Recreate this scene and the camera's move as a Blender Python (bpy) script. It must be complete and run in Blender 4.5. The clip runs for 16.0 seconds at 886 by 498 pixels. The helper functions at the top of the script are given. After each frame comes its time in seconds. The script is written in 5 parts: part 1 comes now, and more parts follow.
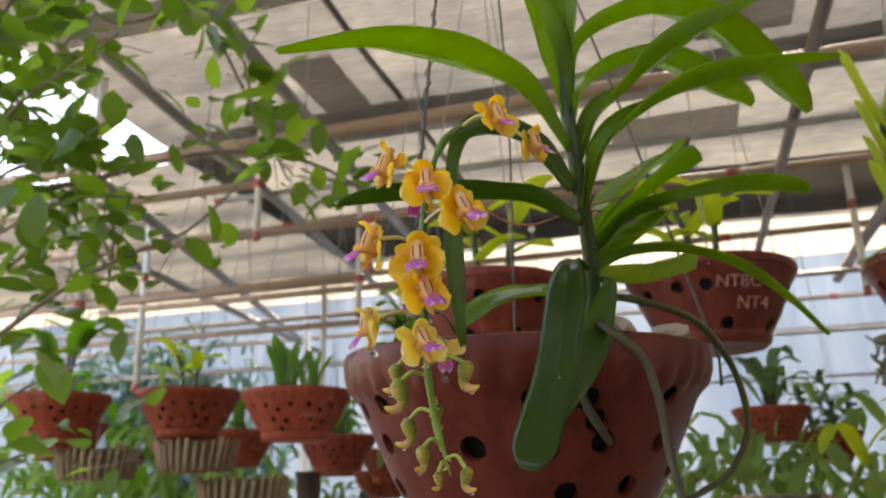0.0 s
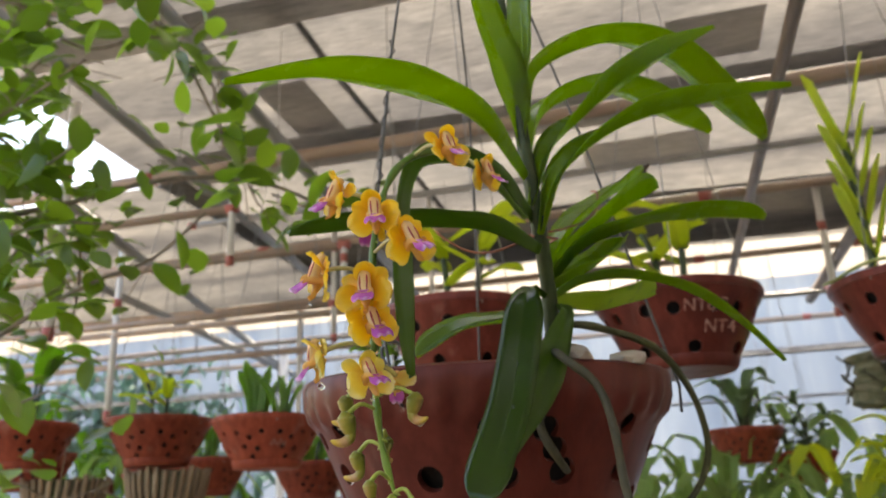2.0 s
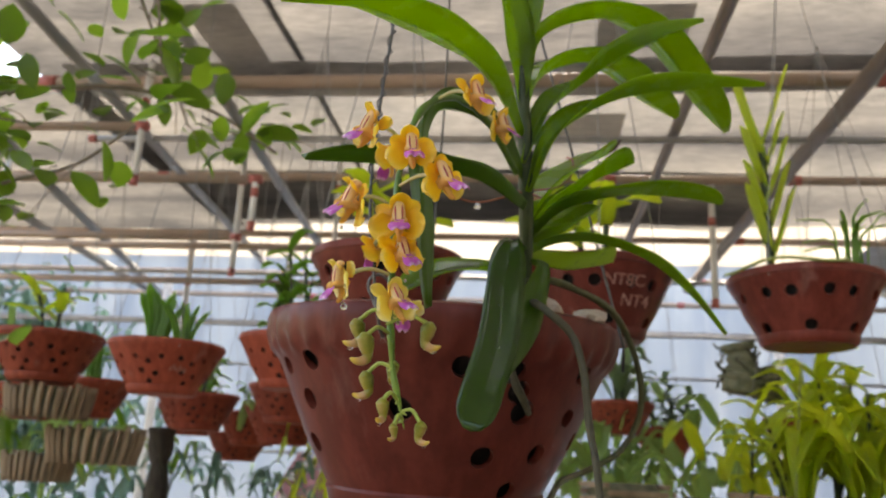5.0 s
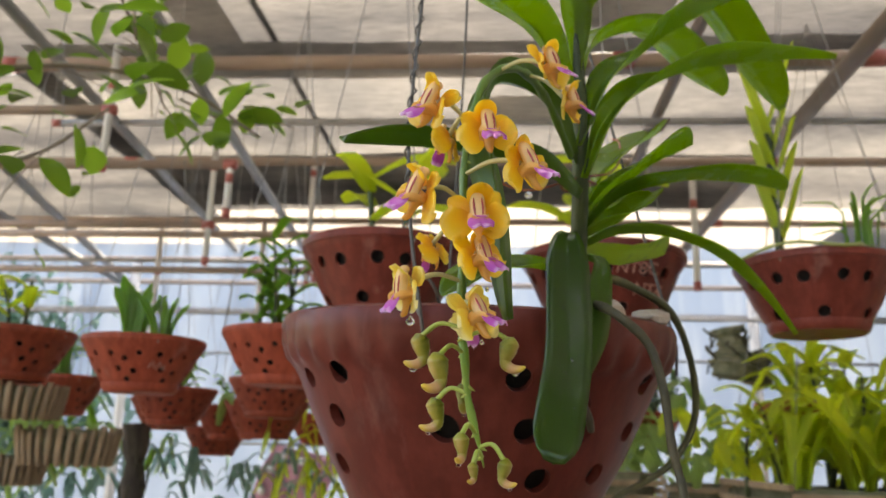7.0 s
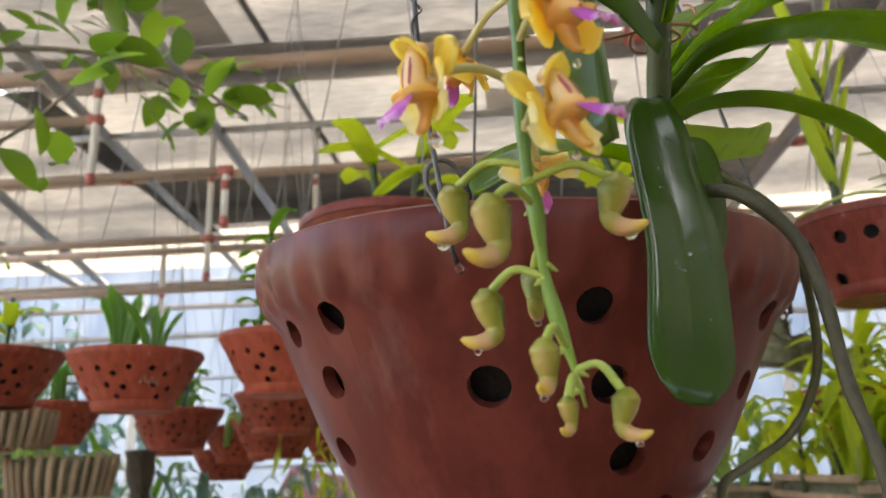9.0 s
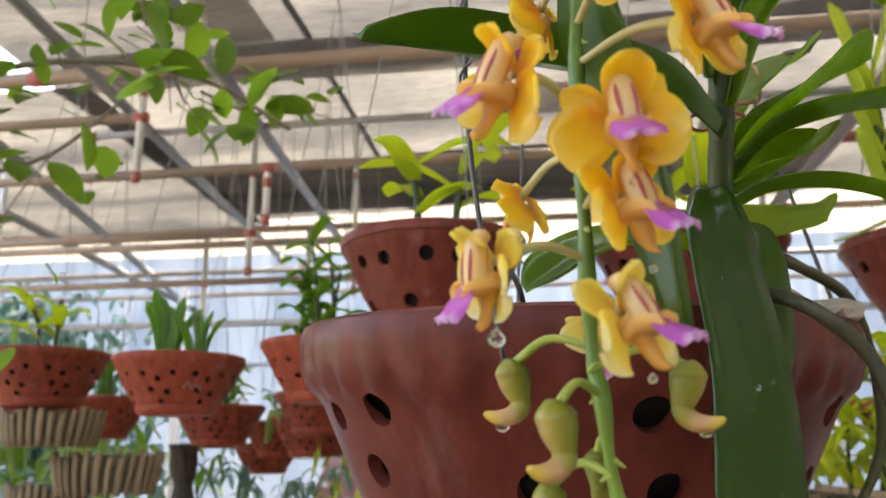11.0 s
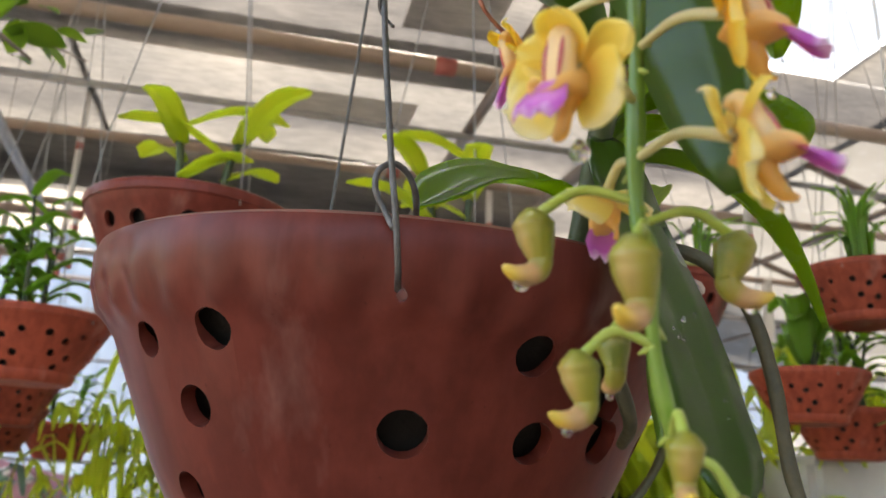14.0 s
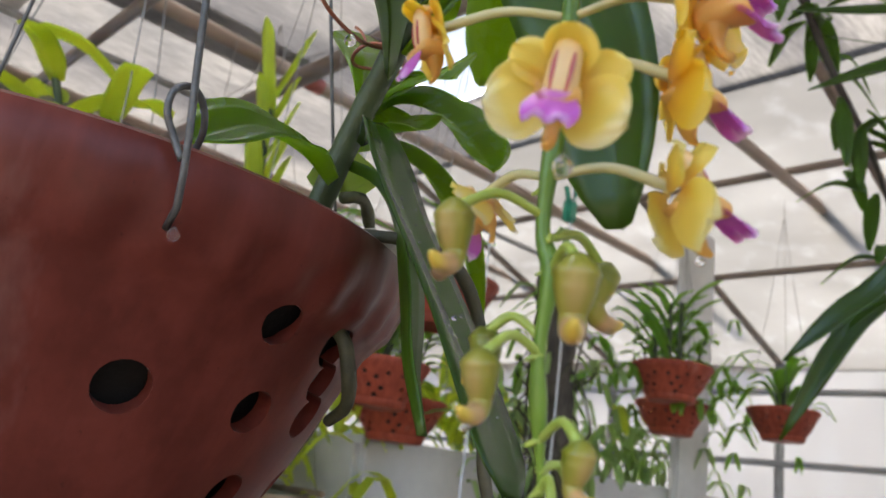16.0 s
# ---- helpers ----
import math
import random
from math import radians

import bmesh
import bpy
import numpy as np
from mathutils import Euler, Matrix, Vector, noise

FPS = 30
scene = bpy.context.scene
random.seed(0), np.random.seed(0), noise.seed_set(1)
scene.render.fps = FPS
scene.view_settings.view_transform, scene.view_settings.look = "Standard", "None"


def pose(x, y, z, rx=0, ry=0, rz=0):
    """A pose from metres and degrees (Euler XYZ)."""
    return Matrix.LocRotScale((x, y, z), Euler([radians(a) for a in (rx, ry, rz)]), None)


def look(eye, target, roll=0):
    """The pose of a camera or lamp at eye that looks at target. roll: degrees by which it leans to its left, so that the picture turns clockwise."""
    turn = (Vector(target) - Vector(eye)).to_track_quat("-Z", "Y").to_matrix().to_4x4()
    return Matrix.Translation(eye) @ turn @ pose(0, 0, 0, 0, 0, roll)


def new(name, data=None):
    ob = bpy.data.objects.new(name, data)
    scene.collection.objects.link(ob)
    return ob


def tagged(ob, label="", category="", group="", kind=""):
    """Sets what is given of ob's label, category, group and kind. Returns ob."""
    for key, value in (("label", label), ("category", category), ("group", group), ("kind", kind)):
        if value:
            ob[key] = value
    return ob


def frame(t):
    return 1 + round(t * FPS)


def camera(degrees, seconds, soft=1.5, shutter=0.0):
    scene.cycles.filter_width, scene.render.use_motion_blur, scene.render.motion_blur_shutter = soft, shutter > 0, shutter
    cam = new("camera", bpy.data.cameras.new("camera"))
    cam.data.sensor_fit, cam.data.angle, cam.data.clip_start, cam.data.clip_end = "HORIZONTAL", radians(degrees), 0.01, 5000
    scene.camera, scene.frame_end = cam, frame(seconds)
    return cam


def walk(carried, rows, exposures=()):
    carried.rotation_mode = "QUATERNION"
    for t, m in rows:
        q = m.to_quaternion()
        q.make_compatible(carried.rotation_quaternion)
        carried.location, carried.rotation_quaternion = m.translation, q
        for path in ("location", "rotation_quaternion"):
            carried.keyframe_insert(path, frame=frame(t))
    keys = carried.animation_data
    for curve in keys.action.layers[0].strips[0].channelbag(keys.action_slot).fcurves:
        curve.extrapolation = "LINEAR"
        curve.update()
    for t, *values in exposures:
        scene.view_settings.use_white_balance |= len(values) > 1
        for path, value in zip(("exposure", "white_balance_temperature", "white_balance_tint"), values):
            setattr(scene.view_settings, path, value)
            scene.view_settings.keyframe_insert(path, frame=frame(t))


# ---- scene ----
cam = camera(57.98, 16.0)
ROWS = [
    (0, 0.0115, -0.0096, 1.6024, 106.77, 1.23, 16.86),
    (0.5, 0.0119, -0.0076, 1.6046, 107.01, 1.18, 16.18),
    (1, 0.0208, 0.0018, 1.6040, 107.33, 1.17, 15.94),
    (1.5, 0.0278, -0.0010, 1.6076, 107.74, 1.58, 15.64),
    (2, 0.0236, -0.0057, 1.6055, 108.35, 1.98, 15.53),
    (2.5, 0.0290, -0.0065, 1.6033, 109.00, 1.93, 15.96),
    (3, 0.0274, -0.0127, 1.6084, 108.89, 0.91, 15.86),
    (3.5, 0.0056, -0.0140, 1.5856, 108.23, -0.81, 13.66),
    (4, -0.0148, -0.0037, 1.5515, 107.15, -1.63, 9.00),
    (4.5, -0.0240, -0.0318, 1.5766, 106.05, -2.34, 6.73),
    (7, -0.0763, 0.0200, 1.6129, 104.15, -1.50, 3.89),
    (7.5, -0.0961, 0.0766, 1.6242, 104.06, -0.67, 3.40),
    (8, -0.0925, 0.1152, 1.6339, 104.59, -0.23, 3.21),
    (8.5, -0.0907, 0.1399, 1.6257, 104.96, 0.42, 3.93),
    (9, -0.0943, 0.1535, 1.5971, 105.36, 1.48, 5.35),
    (9.5, -0.0946, 0.1652, 1.6136, 105.87, 1.95, 6.90),
    (12, -0.0996, 0.1453, 1.6381, 103.12, -0.66, 7.41),
    (12.5, -0.1000, 0.1523, 1.6223, 102.99, -0.77, 5.64),
    (13, -0.0962, 0.1455, 1.6103, 103.60, -1.65, 1.77),
    (13.5, -0.1208, 0.1671, 1.5922, 105.21, -2.66, -6.32),
    (14, -0.1474, 0.1937, 1.6107, 106.27, -2.63, -13.53),
    (14.5, -0.1557, 0.1913, 1.6102, 106.56, -2.40, -21.23),
    (15, -0.1717, 0.2019, 1.6089, 107.21, -3.66, -29.72),
    (15.5, -0.1802, 0.2159, 1.6117, 107.30, -6.01, -37.60),
    (16, -0.1904, 0.2227, 1.6097, 106.54, -7.33, -45.20),
]
walk(cam, [(t, pose(*place)) for t, *place in ROWS],
     [(0.0, 2.80, 7600, 10), (4.5, 2.78, 7600, 10), (7.0, 2.98, 7600, 10), (9.5, 3.20, 7300, 10), (12.5, 3.05, 7400, 10), (13.5, 3.14, 7300, 10), (15.0, 3.02, 6950, 11), (16.0, 2.95, 6500, 11)])
cam.data.dof.use_dof = True
cam.data.dof.focus_distance = 0.235
cam.data.dof.aperture_fstop = 24.5

# ---- light ----
SUN_EL, SUN_AZ = 58.0, 20.0
world = bpy.data.worlds.new("sky")
scene.world = world
world.use_nodes = True
wn = world.node_tree
sky = wn.nodes.new("ShaderNodeTexSky")
sky.sky_type = "NISHITA"
sky.sun_disc = False
sky.sun_elevation = radians(SUN_EL)
sky.sun_rotation = radians(SUN_AZ)
sky.air_density, sky.dust_density = 1.2, 4.0
wn.nodes["Background"].inputs["Strength"].default_value = 0.15
wn.links.new(sky.outputs[0], wn.nodes["Background"].inputs["Color"])
sun = new("sun", bpy.data.lights.new("sun", "SUN"))
sun.data.energy = 4.0
sun.data.angle = radians(12)
sun.data.color = (1.0, 0.95, 0.87)
sun.matrix_world = look((0, 0, 0), (-math.sin(radians(SUN_AZ)) * math.cos(radians(SUN_EL)),
                                    -math.cos(radians(SUN_AZ)) * math.cos(radians(SUN_EL)),
                                    -math.sin(radians(SUN_EL))))


# ---- materials ----
class Mat:
    """A node material with a Principled shader and a few shortcuts."""

    def __init__(self, name, color, rough=0.5, metal=0.0, spec=0.5, coat=0.0):
        self.m = bpy.data.materials.new(name)
        self.m.use_nodes = True
        self.t = self.m.node_tree
        self.b = self.t.nodes["Principled BSDF"]
        self.set("Base Color", (*color, 1))
        self.set("Roughness", rough)
        self.set("Metallic", metal)
        self.set("Specular IOR Level", spec)
        self.set("Coat Weight", coat)
        self.col = None

    def set(self, k, v):
        self.b.inputs[k].default_value = v

    def node(self, kind, **kw):
        n = self.t.nodes.new(kind)
        for k, v in kw.items():
            n.inputs[k].default_value = v
        return n

    def link(self, a, b):
        self.t.links.new(a, b)

    def coords(self, stretch=(1, 1, 1), world=False):
        if world:
            src = self.node("ShaderNodeNewGeometry").outputs["Position"]
        else:
            src = self.node("ShaderNodeTexCoord").outputs["Object"]
        mp = self.node("ShaderNodeMapping")
        mp.inputs["Scale"].default_value = stretch
        self.link(src, mp.inputs["Vector"])
        return mp.outputs[0]

    def noise(self, scale, detail=4, stretch=(1, 1, 1), world=False, rough=0.55):
        n = self.node("ShaderNodeTexNoise", Scale=scale, Detail=detail, Roughness=rough)
        self.link(self.coords(stretch, world), n.inputs["Vector"])
        return n.outputs["Fac"]

    def ramp(self, fac, stops):
        r = self.node("ShaderNodeValToRGB")
        e = r.color_ramp.elements
        while len(e) < len(stops):
            e.new(0.5)
        for el, (p, c) in zip(e, stops):
            el.position, el.color = p, (*c, 1)
        self.link(fac, r.inputs["Fac"])
        return r.outputs["Color"]

    def mix(self, fac, a, b, kind="MIX"):
        n = self.t.nodes.new("ShaderNodeMix")
        n.data_type, n.blend_type = "RGBA", kind
        for sock, v in ((n.inputs[0], fac), (n.inputs[6], a), (n.inputs[7], b)):
            if isinstance(v, (int, float)):
                sock.default_value = v
            elif isinstance(v, tuple):
                sock.default_value = (*v, 1)
            else:
                self.link(v, sock)
        return n.outputs[2]

    def color(self, out):
        self.col = out
        self.link(out, self.b.inputs["Base Color"])
        return self

    def bump(self, fac, strength=0.3, dist=0.001):
        n = self.node("ShaderNodeBump", Strength=strength, Distance=dist)
        self.link(fac, n.inputs["Height"])
        self.link(n.outputs[0], self.b.inputs["Normal"])
        return self

    def rough_from(self, fac, a, b):
        n = self.node("ShaderNodeMapRange")
        n.inputs["To Min"].default_value, n.inputs["To Max"].default_value = a, b
        self.link(fac, n.inputs["Value"])
        self.link(n.outputs[0], self.b.inputs["Roughness"])
        return self

    def random(self):
        return self.node("ShaderNodeObjectInfo").outputs["Random"]

    def island(self):
        return self.node("ShaderNodeNewGeometry").outputs["Random Per Island"]

    def see_through(self, weight, tint=None):
        """Adds light that passes through a thin sheet."""
        tr = self.node("ShaderNodeBsdfTranslucent")
        if tint is not None:
            if isinstance(tint, tuple):
                tr.inputs["Color"].default_value = (*tint, 1)
            else:
                self.link(tint, tr.inputs["Color"])
        mx = self.node("ShaderNodeMixShader", Fac=weight)
        self.link(self.b.outputs[0], mx.inputs[1])
        self.link(tr.outputs[0], mx.inputs[2])
        self.link(mx.outputs[0], self.t.nodes["Material Output"].inputs["Surface"])
        return self


def clay(name, a, b, rough, chalk):
    m = Mat(name, a, rough, spec=0.15)
    big = m.noise(9, 3)
    fine = m.noise(160, 5)
    base = m.mix(big, a, b)
    base = m.mix(m.ramp(fine, [(0.35, (0, 0, 0)), (0.75, (0.35, 0.35, 0.35))]), base, (b[0] * 1.25, b[1] * 1.3, b[2] * 1.3))
    runs = m.ramp(m.noise(24, 5, (1, 1, 0.22)), [(0.58, (0, 0, 0)), (0.78, (chalk, chalk, chalk))])
    base = m.mix(runs, base, (0.55, 0.42, 0.36))
    drips = m.ramp(m.noise(75, 4, (1, 1, 0.05)), [(0.42, (0.80, 0.78, 0.78)), (0.60, (1.06, 1.06, 1.06))])
    base = m.mix(1.0, base, drips, "MULTIPLY")
    specks = m.ramp(m.noise(330, 3), [(0.70, (0, 0, 0)), (0.76, (0.4, 0.4, 0.4))])
    base = m.mix(specks, base, (a[0] * 0.35, a[1] * 0.4, a[2] * 0.5))
    tone = m.ramp(m.random(), [(0, (0.82, 0.82, 0.82)), (1, (1.12, 1.08, 1.05))])
    base = m.mix(1.0, base, tone, "MULTIPLY")
    m.color(base).bump(fine, 0.05, 0.0006).rough_from(m.noise(48, 4, (1, 1, 0.07)), rough - 0.10, rough + 0.22)
    return m.m


CLAY = clay("glazed_terracotta", (0.118, 0.0245, 0.0165), (0.160, 0.0365, 0.0250), 0.28, 0.30)
CLAY_DULL = clay("terracotta", (0.235, 0.046, 0.025), (0.31, 0.070, 0.039), 0.48, 0.35)


def leaf_mat(name, dark, light, glow, rough=0.33, veil=0.4, relief=0.10):
    m = Mat(name, dark, rough, spec=0.5)
    n1, n2 = m.noise(22, 3), m.noise(240, 4)
    c = m.mix(n1, dark, light)
    mean = m.node("ShaderNodeMath")
    mean.operation = "PINGPONG"
    add = m.node("ShaderNodeMath")
    m.link(m.island(), add.inputs[0])
    m.link(m.random(), add.inputs[1])
    m.link(add.outputs[0], mean.inputs[0])
    mean.inputs[1].default_value = 1.0
    shift = mean.outputs[0]
    c = m.mix(m.ramp(shift, [(0, (0, 0, 0)), (1, (0.6, 0.6, 0.6))]), c, light)
    c = m.mix(m.ramp(n2, [(0.55, (0, 0, 0)), (0.8, (0.25, 0.25, 0.25))]), c, (dark[0] * 0.5, dark[1] * 0.5, dark[2] * 0.5))
    m.color(c).bump(m.noise(120, 3, (1, 1, 0.3)), relief, 0.0006).rough_from(m.noise(60, 3), rough - 0.06, rough + 0.14)
    m.see_through(veil, m.mix(n1, glow, (glow[0] * 0.75, glow[1] * 0.8, glow[2])))
    return m.m


LEAF = leaf_mat("vanda_leaf", (0.036, 0.072, 0.005), (0.062, 0.110, 0.009), (0.60, 0.80, 0.04), 0.22, 0.54)
# darker, thicker leaf; part of the darkness is shade put into the colour
LEAF_THICK_SHADED = leaf_mat("thick_shaded_leaf", (0.016, 0.040, 0.004), (0.028, 0.060, 0.006), (0.24, 0.44, 0.02), 0.17, 0.24, 0.60)
LEAF_THICK_SHADED.node_tree.nodes["Principled BSDF"].inputs["Coat Weight"].default_value = 0.18
LEAF_THICK_SHADED.node_tree.nodes["Principled BSDF"].inputs["Specular IOR Level"].default_value = 0.24
LEAF_THICK_SHADED.node_tree.nodes["Principled BSDF"].inputs["Coat Roughness"].default_value = 0.06
# darkened copy of the vanda leaf, with shade from above in its colour
LEAF_SHADED = leaf_mat("shaded_vanda_leaf", (0.030, 0.068, 0.005), (0.052, 0.100, 0.008), (0.30, 0.50, 0.02), 0.30, 0.34)
# brightened copy of the vanda leaf; the glow of overhead light is in its colour
LEAF_LIT = leaf_mat("lit_vanda_leaf", (0.066, 0.118, 0.008), (0.110, 0.175, 0.014), (0.58, 0.78, 0.03), 0.24, 0.54)
LEAF_BG = leaf_mat("orchid_leaf", (0.09, 0.18, 0.03), (0.15, 0.26, 0.05), (0.50, 0.78, 0.08), 0.42, 0.55)
LEAF_LIME = leaf_mat("lime_leaf", (0.27, 0.36, 0.045), (0.40, 0.48, 0.07), (0.92, 0.97, 0.16), 0.40, 0.76)
LEAF_VINE = leaf_mat("vine_leaf", (0.018, 0.047, 0.006), (0.044, 0.094, 0.011), (0.36, 0.58, 0.03), 0.34, 0.41)
LEAF_VINE_YOUNG = leaf_mat("young_vine_leaf", (0.07, 0.15, 0.02), (0.13, 0.24, 0.03), (0.55, 0.82, 0.05), 0.34, 0.6)
# leaf paled to teal; the haze of plastic film is put into its colour
LEAF_TEAL = leaf_mat("haze_tinted_leaf", (0.15, 0.24, 0.18), (0.23, 0.34, 0.27), (0.42, 0.62, 0.46), 0.5, 0.55)
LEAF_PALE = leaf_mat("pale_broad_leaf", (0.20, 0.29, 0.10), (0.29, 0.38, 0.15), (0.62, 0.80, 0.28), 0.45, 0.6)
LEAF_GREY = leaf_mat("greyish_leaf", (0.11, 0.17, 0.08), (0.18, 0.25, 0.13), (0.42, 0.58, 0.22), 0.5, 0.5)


def spotted_leaf():
    m = Mat("ageing_leaf", (0.2, 0.3, 0.03), 0.4)
    n = m.noise(70, 4)
    c = m.mix(m.noise(25, 3), (0.22, 0.33, 0.03), (0.38, 0.45, 0.05))
    c = m.mix(m.ramp(n, [(0.57, (0, 0, 0)), (0.63, (0.85, 0.85, 0.85))]), c, (0.10, 0.10, 0.07))
    m.color(c).bump(n, 0.2, 0.0008)
    m.see_through(0.5, (0.52, 0.64, 0.05))
    return m.m


LEAF_OLD = spotted_leaf()


def petal_mat(name, a, b, glow, veil=0.6, heart=None):
    """Thin flower tissue; heart is the deeper tint near the flower's middle, fading to b at the margins."""
    m = Mat(name, a, 0.24, spec=0.6)
    n = m.noise(180, 4)
    c = m.mix(n, a, b)
    tint = glow
    if heart:
        ln = m.node("ShaderNodeVectorMath")
        ln.operation = "LENGTH"
        m.link(m.node("ShaderNodeTexCoord").outputs["Object"], ln.inputs[0])
        far = m.node("ShaderNodeMapRange")
        far.inputs["From Min"].default_value, far.inputs["From Max"].default_value = 0.0035, 0.0125
        m.link(ln.outputs["Value"], far.inputs["Value"])
        c = m.ramp(far.outputs[0], [(0.0, heart), (0.35, a), (0.72, b), (1.0, (b[0], min(0.95, b[1] * 1.12), b[2] * 2.4 + 0.08))])
        c = m.mix(m.ramp(n, [(0.45, (0, 0, 0)), (0.75, (0.5, 0.5, 0.5))]), c, b)
        tint = m.mix(0.55, c, glow)
    m.color(c).bump(m.noise(260, 4), 0.45, 0.0006)
    m.set("Sheen Weight", 0.1)
    m.see_through(veil, tint)
    return m.m


PETAL = petal_mat("yellow_petal", (0.92, 0.56, 0.035), (0.94, 0.68, 0.065), (1.0, 0.82, 0.10), 0.62, (0.80, 0.36, 0.05))
PETAL_PALE = petal_mat("pale_yellow_petal", (0.86, 0.67, 0.12), (0.90, 0.75, 0.20), (0.96, 0.84, 0.20), 0.60, (0.80, 0.50, 0.10))
COLUMN = petal_mat("column_cream", (0.84, 0.64, 0.32), (0.80, 0.54, 0.20), (0.95, 0.72, 0.30), 0.4)
SPUR = petal_mat("spur_amber", (0.66, 0.34, 0.06), (0.80, 0.52, 0.16), (0.94, 0.64, 0.16), 0.5)
TROUGH = petal_mat("amber_trough", (0.80, 0.50, 0.13), (0.90, 0.66, 0.28), (0.96, 0.66, 0.22), 0.5)


def lip_mat():
    """Amber-pink at the claw, magenta over the fan, pale at the fringe."""
    m = Mat("magenta_lip", (0.6, 0.11, 0.52), 0.26, spec=0.5)
    xyz = m.node("ShaderNodeSeparateXYZ")
    m.link(m.node("ShaderNodeTexCoord").outputs["Object"], xyz.inputs[0])
    out = m.node("ShaderNodeMapRange")
    out.inputs["From Min"].default_value, out.inputs["From Max"].default_value = -0.0056, -0.0140
    m.link(xyz.outputs["Y"], out.inputs["Value"])
    wob = m.node("ShaderNodeMath")
    wob.operation = "MULTIPLY_ADD"
    wob.inputs[1].default_value = 0.3
    m.link(m.noise(420, 3), wob.inputs[0])
    m.link(out.outputs[0], wob.inputs[2])
    c = m.ramp(wob.outputs[0], [(0.12, (0.86, 0.58, 0.34)), (0.36, (0.66, 0.20, 0.56)), (0.80, (0.62, 0.15, 0.57)), (1.0, (0.84, 0.58, 0.80))])
    m.color(c).bump(m.noise(500, 3), 0.4, 0.0005)
    m.see_through(0.45, c)
    return m.m


LIP = lip_mat()
STRIPE = petal_mat("red_stripe", (0.38, 0.05, 0.05), (0.5, 0.1, 0.08), (0.6, 0.15, 0.1), 0.2)
PEDICEL = petal_mat("pedicel", (0.58, 0.52, 0.22), (0.62, 0.56, 0.30), (0.7, 0.65, 0.25), 0.3)


def bud_mat():
    """Olive green body, turning pink at the bend and yellow at the spur's tip."""
    m = Mat("green_bud", (0.26, 0.28, 0.03), 0.30, spec=0.5)
    xyz = m.node("ShaderNodeSeparateXYZ")
    m.link(m.node("ShaderNodeTexCoord").outputs["Object"], xyz.inputs[0])
    low = m.node("ShaderNodeMath")
    low.operation = "MULTIPLY_ADD"
    low.inputs[1].default_value = 0.5
    m.link(xyz.outputs["Z"], low.inputs[0])
    m.link(xyz.outputs["Y"], low.inputs[2])
    along = m.node("ShaderNodeMapRange")
    along.inputs["From Min"].default_value, along.inputs["From Max"].default_value = 0.0030, -0.0110
    m.link(low.outputs[0], along.inputs["Value"])
    c = m.ramp(along.outputs[0], [(0.0, (0.14, 0.16, 0.012)), (0.22, (0.22, 0.23, 0.020)), (0.40, (0.32, 0.28, 0.040)), (0.54, (0.55, 0.33, 0.15)), (0.68, (0.62, 0.38, 0.16)), (0.85, (0.70, 0.50, 0.08))])
    c = m.mix(m.ramp(m.noise(260, 3), [(0.5, (0, 0, 0)), (0.75, (0.4, 0.4, 0.4))]), c, (0.40, 0.28, 0.07))
    m.color(c).bump(m.noise(300, 3), 0.25, 0.0005)
    m.see_through(0.26, c)
    return m.m


BUD = bud_mat()


def rough_mat(name, a, b, rough=0.6, scale=40, stretch=(1, 1, 1), bumpy=0.3, metal=0.0, dist=0.002):
    m = Mat(name, a, rough, metal)
    n = m.noise(scale, 5, stretch)
    m.color(m.mix(m.ramp(n, [(0.3, (0, 0, 0)), (0.7, (1, 1, 1))]), a, b)).bump(m.noise(scale * 3, 4, stretch), bumpy, dist)
    m.rough_from(m.noise(scale * 0.5, 3), max(0.05, rough - 0.1), min(1, rough + 0.12))
    return m.m


def stalk_mat():
    m = Mat("flower_stalk", (0.1, 0.2, 0.02), 0.36)
    xyz = m.node("ShaderNodeSeparateXYZ")
    m.link(m.node("ShaderNodeTexCoord").outputs["Object"], xyz.inputs[0])
    young = m.node("ShaderNodeMapRange")
    young.inputs["From Min"].default_value, young.inputs["From Max"].default_value = -0.080, -0.155
    m.link(xyz.outputs["Z"], young.inputs["Value"])
    c = m.ramp(young.outputs[0], [(0.0, (0.040, 0.095, 0.010)), (0.45, (0.085, 0.175, 0.014)), (1.0, (0.19, 0.29, 0.026))])
    c = m.mix(m.noise(220, 4), c, (0.12, 0.21, 0.02))
    m.color(c).bump(m.noise(600, 3), 0.15, 0.0006)
    return m.m


STALK = stalk_mat()
BUD_STALK = rough_mat("bud_stalk", (0.26, 0.34, 0.04), (0.36, 0.42, 0.09), 0.36, 220, bumpy=0.15)
STEM = rough_mat("leafy_stem", (0.020, 0.034, 0.005), (0.040, 0.058, 0.010), 0.5, 90)
ROOT = rough_mat("aerial_root", (0.026, 0.025, 0.009), (0.058, 0.049, 0.020), 0.6, 160, bumpy=0.25)
ROOT_GREEN = rough_mat("green_root", (0.040, 0.043, 0.010), (0.085, 0.080, 0.025), 0.5, 160, bumpy=0.25)
# filling made near-black; the shade inside the drainage holes is in its colour
HOLE_SHADE = rough_mat("hole_shade_filling", (0.004, 0.004, 0.004), (0.016, 0.014, 0.012), 0.9, 60, bumpy=0.6)
ROOT_LIGHT = rough_mat("pale_green_root", (0.24, 0.28, 0.06), (0.36, 0.38, 0.14), 0.5, 160, bumpy=0.25)
ROOT_RIM = rough_mat("mossy_rim_root", (0.11, 0.125, 0.028), (0.20, 0.21, 0.075), 0.55, 160, bumpy=0.3)
